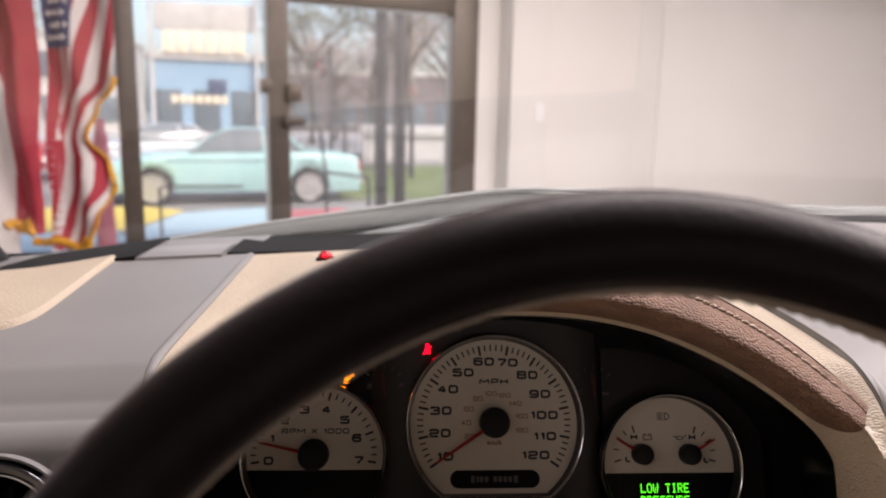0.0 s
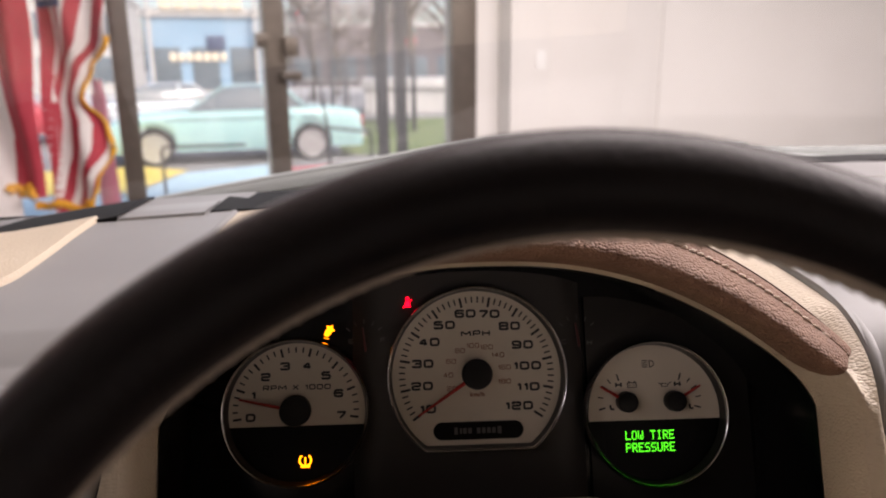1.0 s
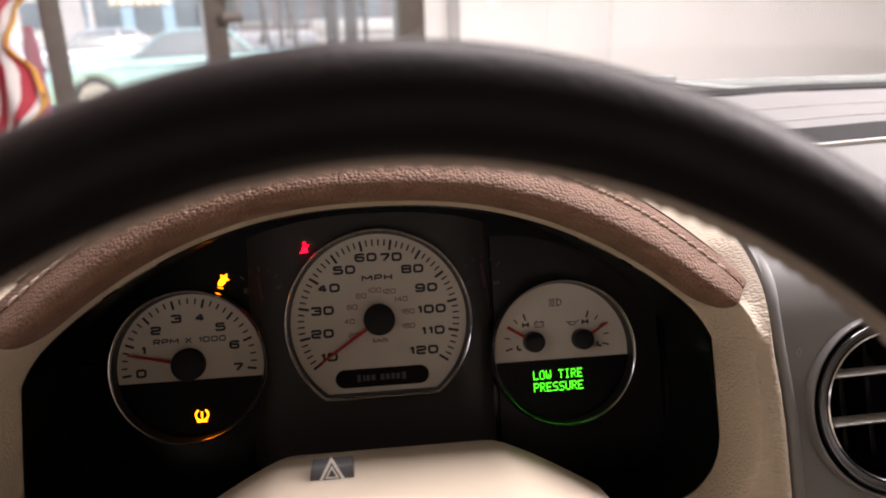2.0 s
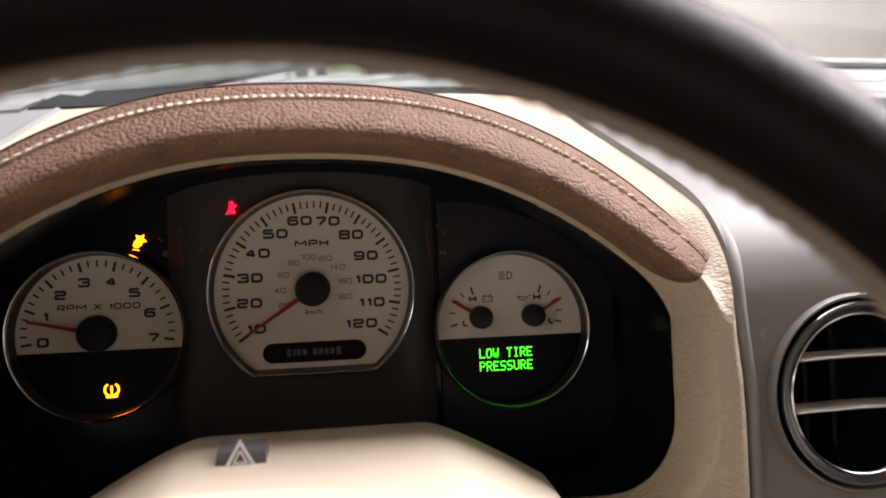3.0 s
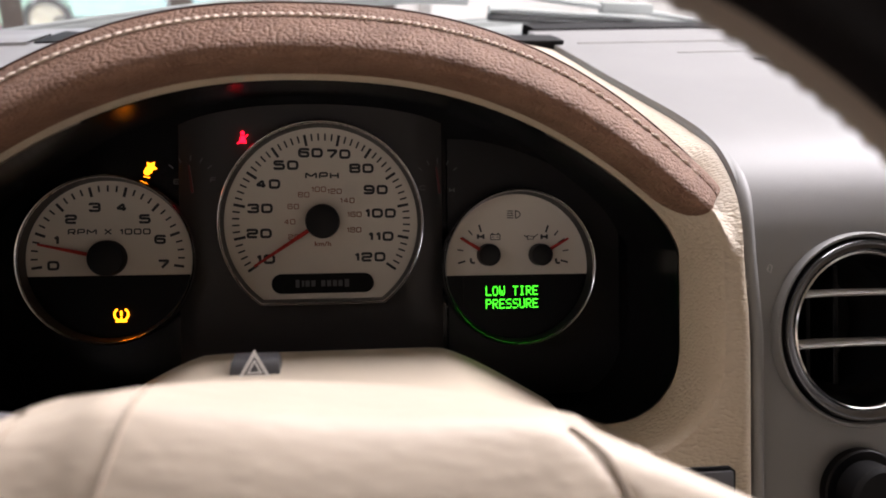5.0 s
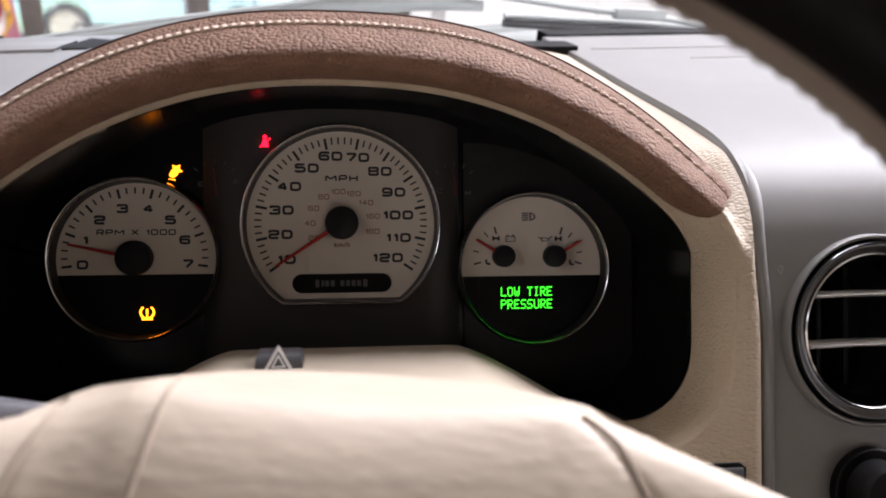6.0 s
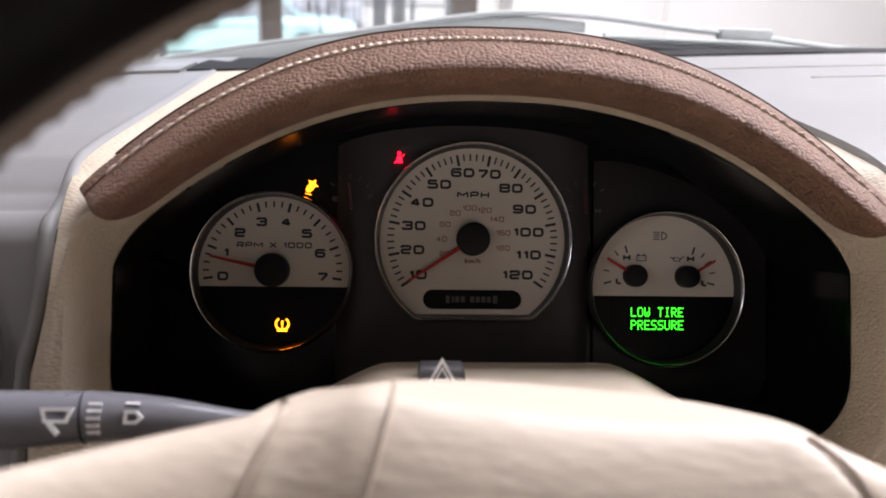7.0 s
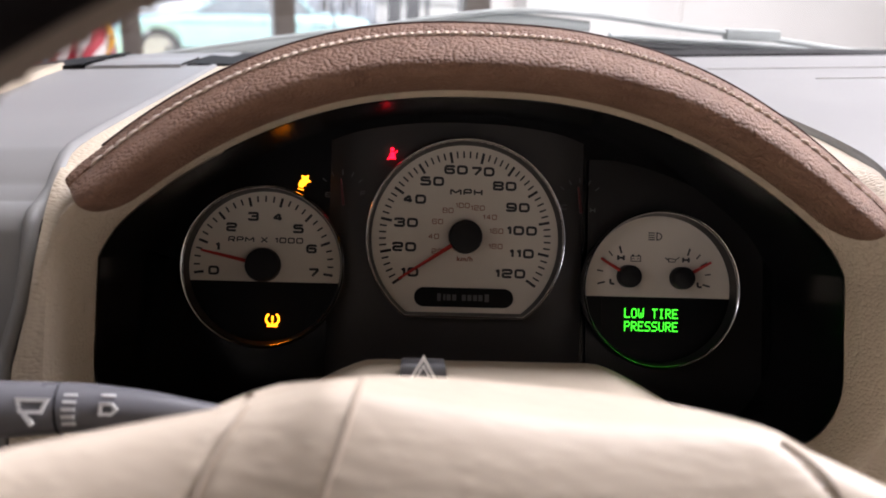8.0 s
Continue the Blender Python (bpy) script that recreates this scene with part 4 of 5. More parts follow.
for cx, cy in ((-0.075, 0.029), (0.0695, 0.0285)):
    for a in (40, 65, 90, 115, 140):
        part("side_tick", tick(cluster, cx, cy - 0.006, a, 0.0125, 0.0155, 0.0006, FAINT, -0.0082), FAINT, cluster)
    part("side_needle", bar((cx + 0.001, cy - 0.012), (cx - 0.001, cy + 0.004), 0.0016, 0.001, -0.0085, -0.0075), FAINT_RED, cluster)

# ---- steering column and wheel ----
column = thing("steering_column", pose(0.005, 0.26, 1.38), "cream plastic steering column shroud with grey stalk", "steering column")


def shroud_row(y, top, drop):
    pts = []
    for i in range(41):
        s = -1 + 2 * i / 40
        x = 0.118 * s
        d = max(0.0, abs(x) - 0.050)
        z = top - 0.62 * d * d / (d + 0.012) - 0.06 * max(0.0, (abs(s) - 0.9) / 0.1) ** 2
        pts.append((x + 0.002, y - 0.10 * d * d / 0.06, z))
    return pts


rows = [shroud_row(0.318, 1.385, 1.0), shroud_row(0.312, 1.410, 1.0), shroud_row(0.303, 1.4200, 1.0), shroud_row(0.290, 1.4275, 1.0), shroud_row(0.275, 1.4325, 1.0), shroud_row(0.26, 1.4365, 1.0), shroud_row(0.23, 1.4430, 1.0), shroud_row(0.19, 1.4480, 1.0), shroud_row(0.15, 1.4480, 1.0)]
part("shroud", moved(grid(rows), pose(-0.005, -0.26, -1.38)), CREAM_SMOOTH, column, "smooth cream upper shroud")
hz = part("hazard_switch", moved(grid([[(-0.0100, -0.004, 0), (0.0100, -0.004, 0), (0.0100, 0.010, 0.0), (-0.0100, 0.010, 0.0)], [(-0.0098, -0.0035, 0.0045), (0.0098, -0.0035, 0.0045), (0.0098, 0.010, 0.0045), (-0.0098, 0.010, 0.0045)], [(-0.0094, -0.0015, 0.0080), (0.0094, -0.0015, 0.0080), (0.0094, 0.0095, 0.0080), (-0.0094, 0.0095, 0.0080)], [(-0.0088, 0.001, 0.0092), (0.0088, 0.001, 0.0092), (0.0088, 0.0085, 0.0092), (-0.0088, 0.0085, 0.0092)]], True, True), pose(-0.0310, -0.001, 0.0530, -14)), GREY_DARK, column, "dark grey hazard switch")
tri = [(-0.0066, 0.0006), (0.0066, 0.0006), (0, 0.0122)]
part("triangle", moved(join(bezel(tri, [(0, 0), (0, 0.0004), (0.0013, 0.0004), (0.0013, 0)]), bezel(inset(tri, 0.0020), [(0, 0), (0, 0.0004), (0.0007, 0.0004), (0.0007, 0)])), pose(-0.0310, -0.0056, 0.0560, 62)), WHITE_INK, hz, "white warning triangle")
part("switch_slot", moved(box(-0.0135, 0.0135, -0.0055, -0.0015, -0.001, 0.0006, 0.0002), pose(-0.0305, -0.001, 0.0556, -14)), BLACK_MATTE, column)
# stalk
stalk_path = [(-0.065, 0.236, 1.4260), (-0.105, 0.2345, 1.4320), (-0.13, 0.234, 1.4345), (-0.155, 0.2335, 1.4357), (-0.18, 0.2325, 1.4352), (-0.225, 0.231, 1.4345), (-0.24, 0.2305, 1.4343)]
stalk_r = [0.0040, 0.0048, 0.0074, 0.0092, 0.0104, 0.0118, 0.0098]
OFF = pose(-0.005, -0.26, -1.38)
stalk = part("stalk", moved(tube(smooth(stalk_path, 24), [x.x for x in smooth([(q, 0, 0) for q in stalk_r], 24)], 20), OFF), STALK, column, "dark grey turn signal stalk")
part("collar", moved(tube([(-0.1612, 0.2332, 1.4355), (-0.1618, 0.2331, 1.4355)], 0.0098, 20), OFF), BLACK, stalk)


def on_stalk(x, lift, spin=0.0):
    """A frame on the stalk's driver-side skin, x along it and y up round it."""
    k = (-x - 0.13) / 0.05
    rr = 0.0074 + 0.003 * k + 0.0002
    a = radians(lift)
    return OFF @ Matrix.Translation((x, 0.2335 - rr * math.cos(a), 1.4357 + rr * math.sin(a))) @ pose(0, 0, 0, 90 - lift) @ pose(0, 0, 0, 0, 0, spin)


for i in range(5):
    part("symbol", moved(box(-0.0024, 0.0024, -0.0004 - 0.00012 * i, 0.0004 + 0.00012 * i, -0.0003, 0.0003), on_stalk(-0.1553, 62 - 17 * i)), WHITE_INK, stalk)
part("symbol", moved(join(bezel([(-0.0034, -0.0022), (0.0034, -0.0022), (0.0050, 0.0024), (-0.0050, 0.0024)], [(0, -0.0005), (0, 0.0005), (0.0011, 0.0005), (0.0011, -0.0005)]), bar((-0.002, -0.002), (0.001, -0.0054), 0.0014, 0.0014, -0.0005, 0.0006)), on_stalk(-0.1680, 34) @ Matrix.Scale(1.22, 4)), WHITE_INK, stalk)
part("symbol", moved(bezel([(-0.0030, -0.0020), (0.0008, -0.0020), (0.0028, 0), (0.0008, 0.0020), (-0.0030, 0.0020)], [(0, -0.0005), (0, 0.0004), (0.0010, 0.0004), (0.0010, -0.0005)]), on_stalk(-0.1410, 30) @ Matrix.Scale(1.22, 4)), WHITE_INK, stalk)
part("symbol", moved(bar((-0.0025, 0.0), (0.0025, 0.0), 0.0008, 0.0008, -0.0005, 0.0004), on_stalk(-0.1422, 66)), WHITE_INK, stalk)


def wheel_frame(cx, cy, cz, tilt, yaw, turn):
    u = Vector((math.cos(radians(yaw)), math.sin(radians(yaw)), 0))
    v = Vector((0, math.sin(radians(tilt)), math.cos(radians(tilt))))
    v = (v - u * v.dot(u)).normalized()
    n = u.cross(v)
    return Matrix(((u.x, v.x, n.x, cx), (u.y, v.y, n.y, cy), (u.z, v.z, n.z, cz), (0, 0, 0, 1))) @ pose(0, 0, 0, 0, 0, turn)


W = wheel_frame(0.0057, 0.0622, 1.4626, 27.0, 2.8, 0)
HUB_M = W.inverted() @ wheel_frame(0.0, 0.0685, 1.4466, 26.2, 0, -4.8)
wheel = thing("steering_wheel", W, "steering wheel with black leather rim and cream airbag cover", "steering wheel")
R, r = 0.1743, 0.0140
rows = []
for i in range(160):
    a = 2 * math.pi * i / 160
    wob = 0.0003 * math.sin(9 * a)
    rows.append([((R + (r + wob) * math.cos(b)) * math.cos(a), (R + (r + wob) * math.cos(b)) * math.sin(a), (r + wob) * 0.9 * math.sin(b)) for b in [2 * math.pi * k / 24 for k in range(24)]])
rows.append(rows[0])
rim = part("rim", grid(rows, True), BLACK_LEATHER, wheel, "black leather rim")
bms = []
for i in range(170):
    a = 2 * math.pi * (i + 0.5) / 170
    b = radians(206)
    p0 = [((R + (r + 0.0004) * math.cos(b + s)) * math.cos(a + d), (R + (r + 0.0004) * math.cos(b + s)) * math.sin(a + d), (r + 0.0004) * 0.9 * math.sin(b + s)) for s, d in ((-0.16, -0.006), (0.0, 0.0), (0.16, 0.006))]
    bms.append(tube(p0, 0.0007, 5))
part("rim_stitching", join(*bms), TAUPE, rim, "taupe seam stitches inside the rim")
rows = []
for i in range(161):
    a = 2 * math.pi * i / 160
    rows.append([((R + (r + 0.0004) * math.cos(b)) * math.cos(a), (R + (r + 0.0004) * math.cos(b)) * math.sin(a), (r + 0.0004) * 0.9 * math.sin(b)) for b in [radians(164 + 149 * k / 12) for k in range(13)]])
part("rim_backing", grid(rows), TAUPE, rim, "taupe leather back of the rim")


# airbag cover: a cushion over a rounded outline
def cushion(outline, depth_edge, depth_mid, steps=30):
    cx, cy = 0.0, 0.0
    rows = []
    for i in range(steps + 1):
        s = math.cos(math.pi / 2 * i / steps)
        e = max(0.0, 1 - s ** 4.0) ** 0.5
        rows.append([(cx + (x - cx) * max(s, 0.01), cy + (y - cy) * max(s, 0.01), depth_edge + (depth_mid - depth_edge) * e) for x, y in outline])
    return grid(rows, True, True)


def cover_outline():
    pts = []
    for i in range(180):
        a = 2 * math.pi * i / 180
        c, s = math.cos(a), math.sin(a)
        n = 3.4
        k = (abs(c / 0.1128) ** n + abs(s / 0.0797) ** n) ** (-1 / n)
        pts.append((k * c, k * s))
    return pts


def spoke_shape(k, left=False):
    """Middle, half height, depth and thickness of a spoke, k from hub (0) to rim (1)."""
    d = min(1.0, max(0.0, -k / 0.49))
    d = d * d * (3 - 2 * d)
    k = max(k, 0.0)
    if left:
        return 0.0186 - 0.011 * k - 0.001 * min(1.0, 8 * k), 0.058 - 0.0213 * k - 0.0015 * min(1.0, 8 * k) - 0.002 * d, -0.0744 + 0.075 * k ** 2.2 - 0.0010 * d, 0.020 - 0.007 * k
    return 0.0186 - 0.017 * k, 0.058 - 0.0263 * k - 0.002 * d, -0.0744 + 0.081 * k ** 2.2 - 0.0010 * d, 0.020 - 0.007 * k


def spoke_h(x, y):
    k = (abs(x) - 0.060) / 0.122
    yc, half, zc, th = spoke_shape(k, x < 0)
    c = min(1.0, abs(y - yc) / half) ** (1 / 0.7)
    return zc + th * (1 - c * c) ** 0.4 - 4 * max(0.0, abs(y - yc) - half)


def cover_h(x, y):
    n = 3.4
    s = (abs(x / 0.1128) ** n + abs(y / 0.0797) ** n) ** (1 / n)
    return -0.100 + 0.047 * max(0.0, 1 - min(s, 1.0) ** 4.0) ** 0.5


def blended(a, b):
    """The higher of two heights, with a soft hollow where they meet."""
    h = max(0.0, 0.010 - abs(a - b))
    return max(a, b) + h * h / 0.040


def past_seam(x, y):
    """0 on the cover's side of the sewn seam, 1 on the spoke's."""
    seam = 0.089 - 0.0262 * max(0.0, (y - 0.02) / 0.0535) ** 2.4 if x > 0 else 0.0905 - 0.0115 * max(0.0, (y - 0.02) / 0.0535) ** 2
    k = max(0.0, min(1.0, (abs(x) - seam) / 0.003 + 0.5))
    return k * k * (3 - 2 * k)


def swell(x, y, z):
    """The leather drawn in one sweep over the airbag and the spokes' roots."""
    return blended(z, spoke_h(x, y))


leather = cushion(cover_outline(), -0.100, -0.053, 60)
for vert in leather.verts:
    x, y, z = vert.co
    vert.co.z = swell(x, y, z) - 0.0022 * past_seam(x, y)
cover = part("airbag_cover", leather, CREAM_LEATHER, wheel, "cream leather airbag cover", HUB_M)
# seam grooves are cords here, their shade put into the colour
part("cover_seam", tube([(x, y, swell(x, y, cover_h(x, y)) + 0.0001) for x, y, q in smooth([(-0.0515, 0.0775, 0), (-0.0523, 0.0728, 0), (-0.0545, 0.0600, 0), (-0.0574, 0.0430, 0), (-0.060, 0.0, 0), (-0.058, -0.04, 0)], 40)], 0.0008, 6), SEAM_SHADE, cover, "darker cord painting in the shade of a sewn seam groove")
for sx in (-1, 1):
    rows = []
    for i in range(49):
        k = -0.49 + 1.49 * i / 48
        x = sx * (0.060 + 0.122 * k)
        yc, half, zc, th = spoke_shape(k, sx < 0)
        row = []
        for j in range(96):
            b = 2 * math.pi * j / 96
            y = yc + half * math.copysign(abs(math.cos(b)) ** 0.7, math.cos(b))
            z = zc + th * math.copysign(abs(math.sin(b)) ** 0.8, math.sin(b))
            if z > zc:
                z = blended(z, cover_h(x, y)) - 0.0022 * (1 - past_seam(x, y))
            row.append((x, y, z))
        rows.append(row)
    spoke = part("spoke", grid(rows, True, True), CREAM_LEATHER, wheel, "cream leather spoke", HUB_M)
    line = smooth([(0.0805, 0.0685, 0), (0.0826, 0.0630, 0), (0.0856, 0.0550, 0), (0.0882, 0.0450, 0), (0.0898, 0.035, 0), (0.0905, 0.01, 0), (0.089, -0.02, 0)] if sx < 0 else [(0.0640, 0.0735, 0), (0.0735, 0.0667, 0), (0.0787, 0.0566, 0), (0.0843, 0.0454, 0), (0.0874, 0.034, 0), (0.089, 0.01, 0), (0.088, -0.02, 0)], 44)
    part("spoke_seam", tube([(sx * x, y, swell(sx * x, y, cover_h(x, y)) - 0.0001) for x, y, q in line], 0.0008, 6), SEAM_SHADE, spoke, "darker cord painting in the shade of a sewn seam groove")

# ---- windscreen, pillar, cowl, wipers, cab shell ----
screen = thing("windscreen", pose(0.3, 0.86, 1.47), "clear raked windscreen with black painted border", "windscreen")
GL0, GL1 = (0.88, 1.475), (0.22, 1.98)


def on_screen(x, k):
    y = GL0[0] + (GL1[0] - GL0[0]) * k - 0.10 * ((x - 0.37) / 0.85) ** 2
    z = GL0[1] + (GL1[1] - GL0[1]) * k
    return Vector((x - 0.3, y - 0.86, z - 1.47))


pane = part("pane", facing((0, -1, -1), [[on_screen(-0.52 + 1.78 * j / 20, i / 12) for j in range(21)] for i in range(13)]), GLASS, screen, "clear glass")
pane.visible_shadow = False
part("border", grid([[on_screen(-0.52 + 1.78 * j / 20, k) + Vector((0, -0.004, -0.004)) for j in range(21)] for k in (-0.02, 0.0, 0.045)]), BLACK_MATTE, screen, "black painted lower border")
part("tray", grid([[Vector((-0.56 + 1.86 * j / 20 - 0.3, y - 0.86, z - 1.47 - 0.14 * max(0.0, -0.25 - (-0.56 + 1.86 * j / 20)))) for j in range(21)] for y, z in ((0.65, 1.506), (0.72, 1.505), (0.80, 1.496), (0.87, 1.472))]), GREY, screen, "grey ledge under the glass")

pillar_path = [(-0.545, 0.76, 1.42), (-0.535, 0.70, 1.48), (-0.53, 0.645, 1.535), (-0.52, 0.56, 1.61), (-0.50, 0.47, 1.69), (-0.48, 0.36, 1.77), (-0.45, 0.20, 1.92)]
pillar = thing("windscreen_pillar", pose(-0.52, 0.5, 1.590), "cream windscreen pillar trim with black rubber edge", "pillar")
part("trim", moved(tube(smooth(pillar_path, 30), [q.x for q in smooth([(0.075, 0, 0), (0.066, 0, 0), (0.058, 0, 0), (0.054, 0, 0), (0.050, 0, 0), (0.050, 0, 0), (0.052, 0, 0)], 30)], 28, True, 0.9), pose(0.5, -0.5, -1.6)), CREAM, pillar, "cream trim")
part("rubber_edge", moved(tube([(x + 0.044 + 0.02 * max(0.0, 1.55 - z) / 0.1, y + 0.040, z + 0.004) for x, y, z in smooth(pillar_path, 30)], 0.017, 10), pose(0.5, -0.5, -1.6)), RUBBER, pillar, "black rubber edge")

cowl = solid("cowl", grid([[(-0.75 + 2.3 * j / 40, y - 0.08 * ((j - 20) / 20) ** 2, z - 0.14 * max(0.0, -0.02 - (-0.75 + 2.3 * j / 40)) + 0.027 * max(0.0, min(1.0, (-0.60 + 2.3 * j / 40 - 0.20) / 0.25)) * (z > 1.48)) for j in range(41)] for y, z in ((0.885, 1.470), (0.91, 1.492), (0.925, 1.4985), (0.93, 1.494), (0.945, 1.496), (0.95, 1.502), (0.97, 1.5025), (0.975, 1.4975), (0.99, 1.4985), (0.995, 1.503), (1.02, 1.499), (1.06, 1.47), (1.10, 1.42))]), COWL, "grey plastic cowl below the windscreen", "cowl")


def wiper(path, name_label):
    w = thing("wiper", pose(*path[0]), name_label, "wiper", "windscreen wipers")
    o = Vector(path[0])
    pts = [Vector(p) - o for p in path]
    n = len(pts)
    part("arm", tube(pts, [0.007] + [0.0055] * (n - 2) + [0.004], 10, True, 0.6), WIPER, w, "dark grey arm")
    return w, pts


w1, pts = wiper(smooth([(-0.42, 0.80, 1.485), (-0.22, 0.80, 1.521), (-0.10, 0.80, 1.540), (0.05, 0.80, 1.564), (0.15, 0.80, 1.565), (0.25, 0.80, 1.556), (0.35, 0.80, 1.548), (0.475, 0.80, 1.535)], 40), "driver side windscreen wiper resting on the cowl")
part("blade", tube([p + Vector((0.0, 0.004, -0.012)) for p in pts[:24]], [0.015] * 10 + [0.015 - 0.0007 * i for i in range(14)], 10, True, 1.0), WIPER, w1, "wide flat grey blade")
part("joint", box(0.42 + 0.30, 0.42 + 0.36, -0.008, 0.008, 0.060, 0.072, 0.003), WIPER, w1)
w2, pts = wiper(smooth([(0.18, 0.82, 1.543), (0.27, 0.82, 1.541), (0.38, 0.82, 1.538), (0.60, 0.82, 1.525), (0.90, 0.80, 1.505)], 24), "passenger side windscreen wiper resting on the cowl")
part("blade", tube([p + Vector((0.0, 0.0, -0.008)) for p in pts], 0.009, 8, True, 0.5), RUBBER, w2, "black rubber blade")

cab = thing("cab_shell", pose(0.37, -0.6, 1.0), "pickup cab shell with cream lining", "cab", kind="structure")
C0 = Vector((0.37, -0.6, 1.0))


def cab_part(name, x0, x1, y0, y1, z0, z1, mat, label=""):
    return part(name, box(x0 - C0.x, x1 - C0.x, y0 - C0.y, y1 - C0.y, z0 - C0.z, z1 - C0.z, 0.01), mat, cab, label)


cab_part("roof", -0.55, 1.29, -1.75, 0.24, 1.97, 2.02, CREAM_SMOOTH, "cream roof lining")
cab_part("rear_panel", -0.55, 1.29, -1.78, -1.72, 0.55, 1.42, CREAM_SMOOTH)
cab_part("door_panel", -0.62, -0.55, -1.75, 0.60, 0.55, 1.40, CREAM_SMOOTH)
cab_part("door_panel", 1.29, 1.36, -1.75, 0.60, 0.55, 1.40, CREAM_SMOOTH)
cab_part("floor_pan", -0.6, 1.34, -1.75, 0.70, 0.50, 0.56, BLACK_MATTE)
cab_part("bulkhead", -0.6, 1.34, 0.70, 0.76, 0.50, 1.48, BLACK_MATTE)
for x in (-0.60, 1.30):
    cab_part("rear_pillar", x, x + 0.05, -1.78, -1.55, 1.40, 1.98, CREAM_SMOOTH)
    cab_part("door_pillar", x, x + 0.05, -0.62, -0.48, 1.40, 1.98, CREAM_SMOOTH)


# ---- showroom ----
FD = Vector((0.928, 0.372, 0.0)).normalized()
FN = Vector((FD.y, -FD.x, 0.0))
FM = Matrix(((FD.x, -FN.x, 0, -0.80), (FD.y, -FN.y, 0, 4.30), (0, 0, 1, 0), (0, 0, 0, 1)))
# along the storefront: x to the right, y outwards, z up, from the middle post


def front(name, x0, x1, y0, y1, z0, z1, mat, bevel=0.004):
    return box(x0, x1, y0, y1, z0, z1, bevel)


floor = solid("floor", box(-9, 9, -7, 6.5, -0.10, 0.0), FLOOR, "grey polished showroom floor", "floor", kind="structure")
ceiling = solid("ceiling", box(-9, 9, -7, 7.5, 3.6, 3.7), CEIL, "white showroom ceiling", "ceiling", kind="structure")
wall_back = solid("wall_back", box(-9, 9, -7.2, -7.0, 0, 3.6), WALL, "white showroom wall", "wall", kind="structure")
wall_right = solid("wall_right", box(8.0, 8.2, -7.0, 7.5, 0, 3.6), WALL, "white showroom wall", "wall", kind="structure")
wall_left = solid("wall_left", box(-9.2, -9.0, -7.0, 7.5, 0, 3.6), WALL, "white showroom wall", "wall", kind="structure")
wall_front = thing("wall_front", FM, "white painted wall beside the glass storefront", "wall", kind="structure")
part("recess", front("recess", 1.29, 1.56, 0.13, 0.24, 0, 3.6, WALL), WALL, wall_front)
part("pilaster", front("pilaster", 1.56, 1.875, -0.03, 0.24, 0, 3.6, WALL), WALL, wall_front)
part("wall_face", front("wall_face", 1.875, 2.885, 0.05, 0.24, 0, 3.6, WALL), WALL, wall_front)
part("wall_face", front("wall_face", 2.897, 9.5, 0.05, 0.24, 0, 3.6, WALL), WALL, wall_front)
part("joint", front("joint", 2.885, 2.897, 0.06, 0.24, 0, 3.6, WALL), WALL, wall_front)
part("baseboard", front("baseboard", 1.56, 1.875, -0.045, -0.03, 0, 0.12, WALL), WALL, wall_front)
part("light_switch", front("light_switch", 1.755, 1.83, -0.038, -0.03, 1.625, 1.75, WALL), SWITCH_WHITE, wall_front, "white switch plate")
store = thing("storefront", FM, "bronze aluminium storefront door and windows", "storefront", kind="structure")
for x0, x1 in ((-0.855, -0.755), (-0.06, 0.06), (1.115, 1.29), (-2.3, -2.2), (-3.9, -3.8), (-5.5, -5.4), (-7.1, -7.0)):
    part("post", front("post", x0, x1, -0.06, 0.06, 0, 3.6, BRONZE), BRONZE, store)
part("header", front("header", 0.06, 1.115, -0.05, 0.05, 2.28, 2.40, BRONZE), BRONZE, store)
part("header", front("header", -0.755, -0.06, -0.05, 0.05, 3.0, 3.1, BRONZE), BRONZE, store)
part("sill", front("sill", -0.755, 1.115, -0.05, 0.05, 0, 0.09, BRONZE), BRONZE, store)
part("top_rail", front("top_rail", -8.5, 1.29, -0.05, 0.05, 3.5, 3.6, BRONZE), BRONZE, store)
for x0, x1 in ((-0.755, -0.06), (0.06, 1.115), (-2.2, -0.855), (-3.8, -2.3), (-5.4, -3.9), (-7.0, -5.5)):
    g = part("pane", facing((0, -1, 0), [[(x0, 0, 0.05), (x1, 0, 0.05)], [(x0, 0, 3.5), (x1, 0, 3.5)]]), SHOP_GLASS, store, "clear glass pane")
    g.visible_shadow = False
part("closer_bracket", front("closer_bracket", 0.05, 0.12, -0.12, -0.02, 1.71, 1.82, BRONZE), BRONZE, store, "dark door bracket")
part("closer_bracket", front("closer_bracket", 0.02, 0.14, -0.11, -0.02, 1.58, 1.63, BRONZE), BRONZE, store, "dark door bracket")
part("lock_box", front("lock_box", -0.11, -0.05, -0.11, -0.02, 1.76, 1.84, BRONZE), BRONZE, store, "dark lock box")

# unseen ceiling lamps, added where the wall and cab needed light
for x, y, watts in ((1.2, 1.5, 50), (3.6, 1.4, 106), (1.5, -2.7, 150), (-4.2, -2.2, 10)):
    lt = thing("added_ceiling_light", pose(x, y, 3.56), "white ceiling light panel, unseen, added to light wall and cab", "ceiling light", "ceiling lights")
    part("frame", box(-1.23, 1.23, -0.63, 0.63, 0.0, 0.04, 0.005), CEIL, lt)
    data = bpy.data.lights.new("added_ceiling_lamp", "AREA")
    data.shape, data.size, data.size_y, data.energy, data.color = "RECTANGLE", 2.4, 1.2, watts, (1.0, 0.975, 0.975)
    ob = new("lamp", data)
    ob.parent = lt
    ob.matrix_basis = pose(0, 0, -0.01)


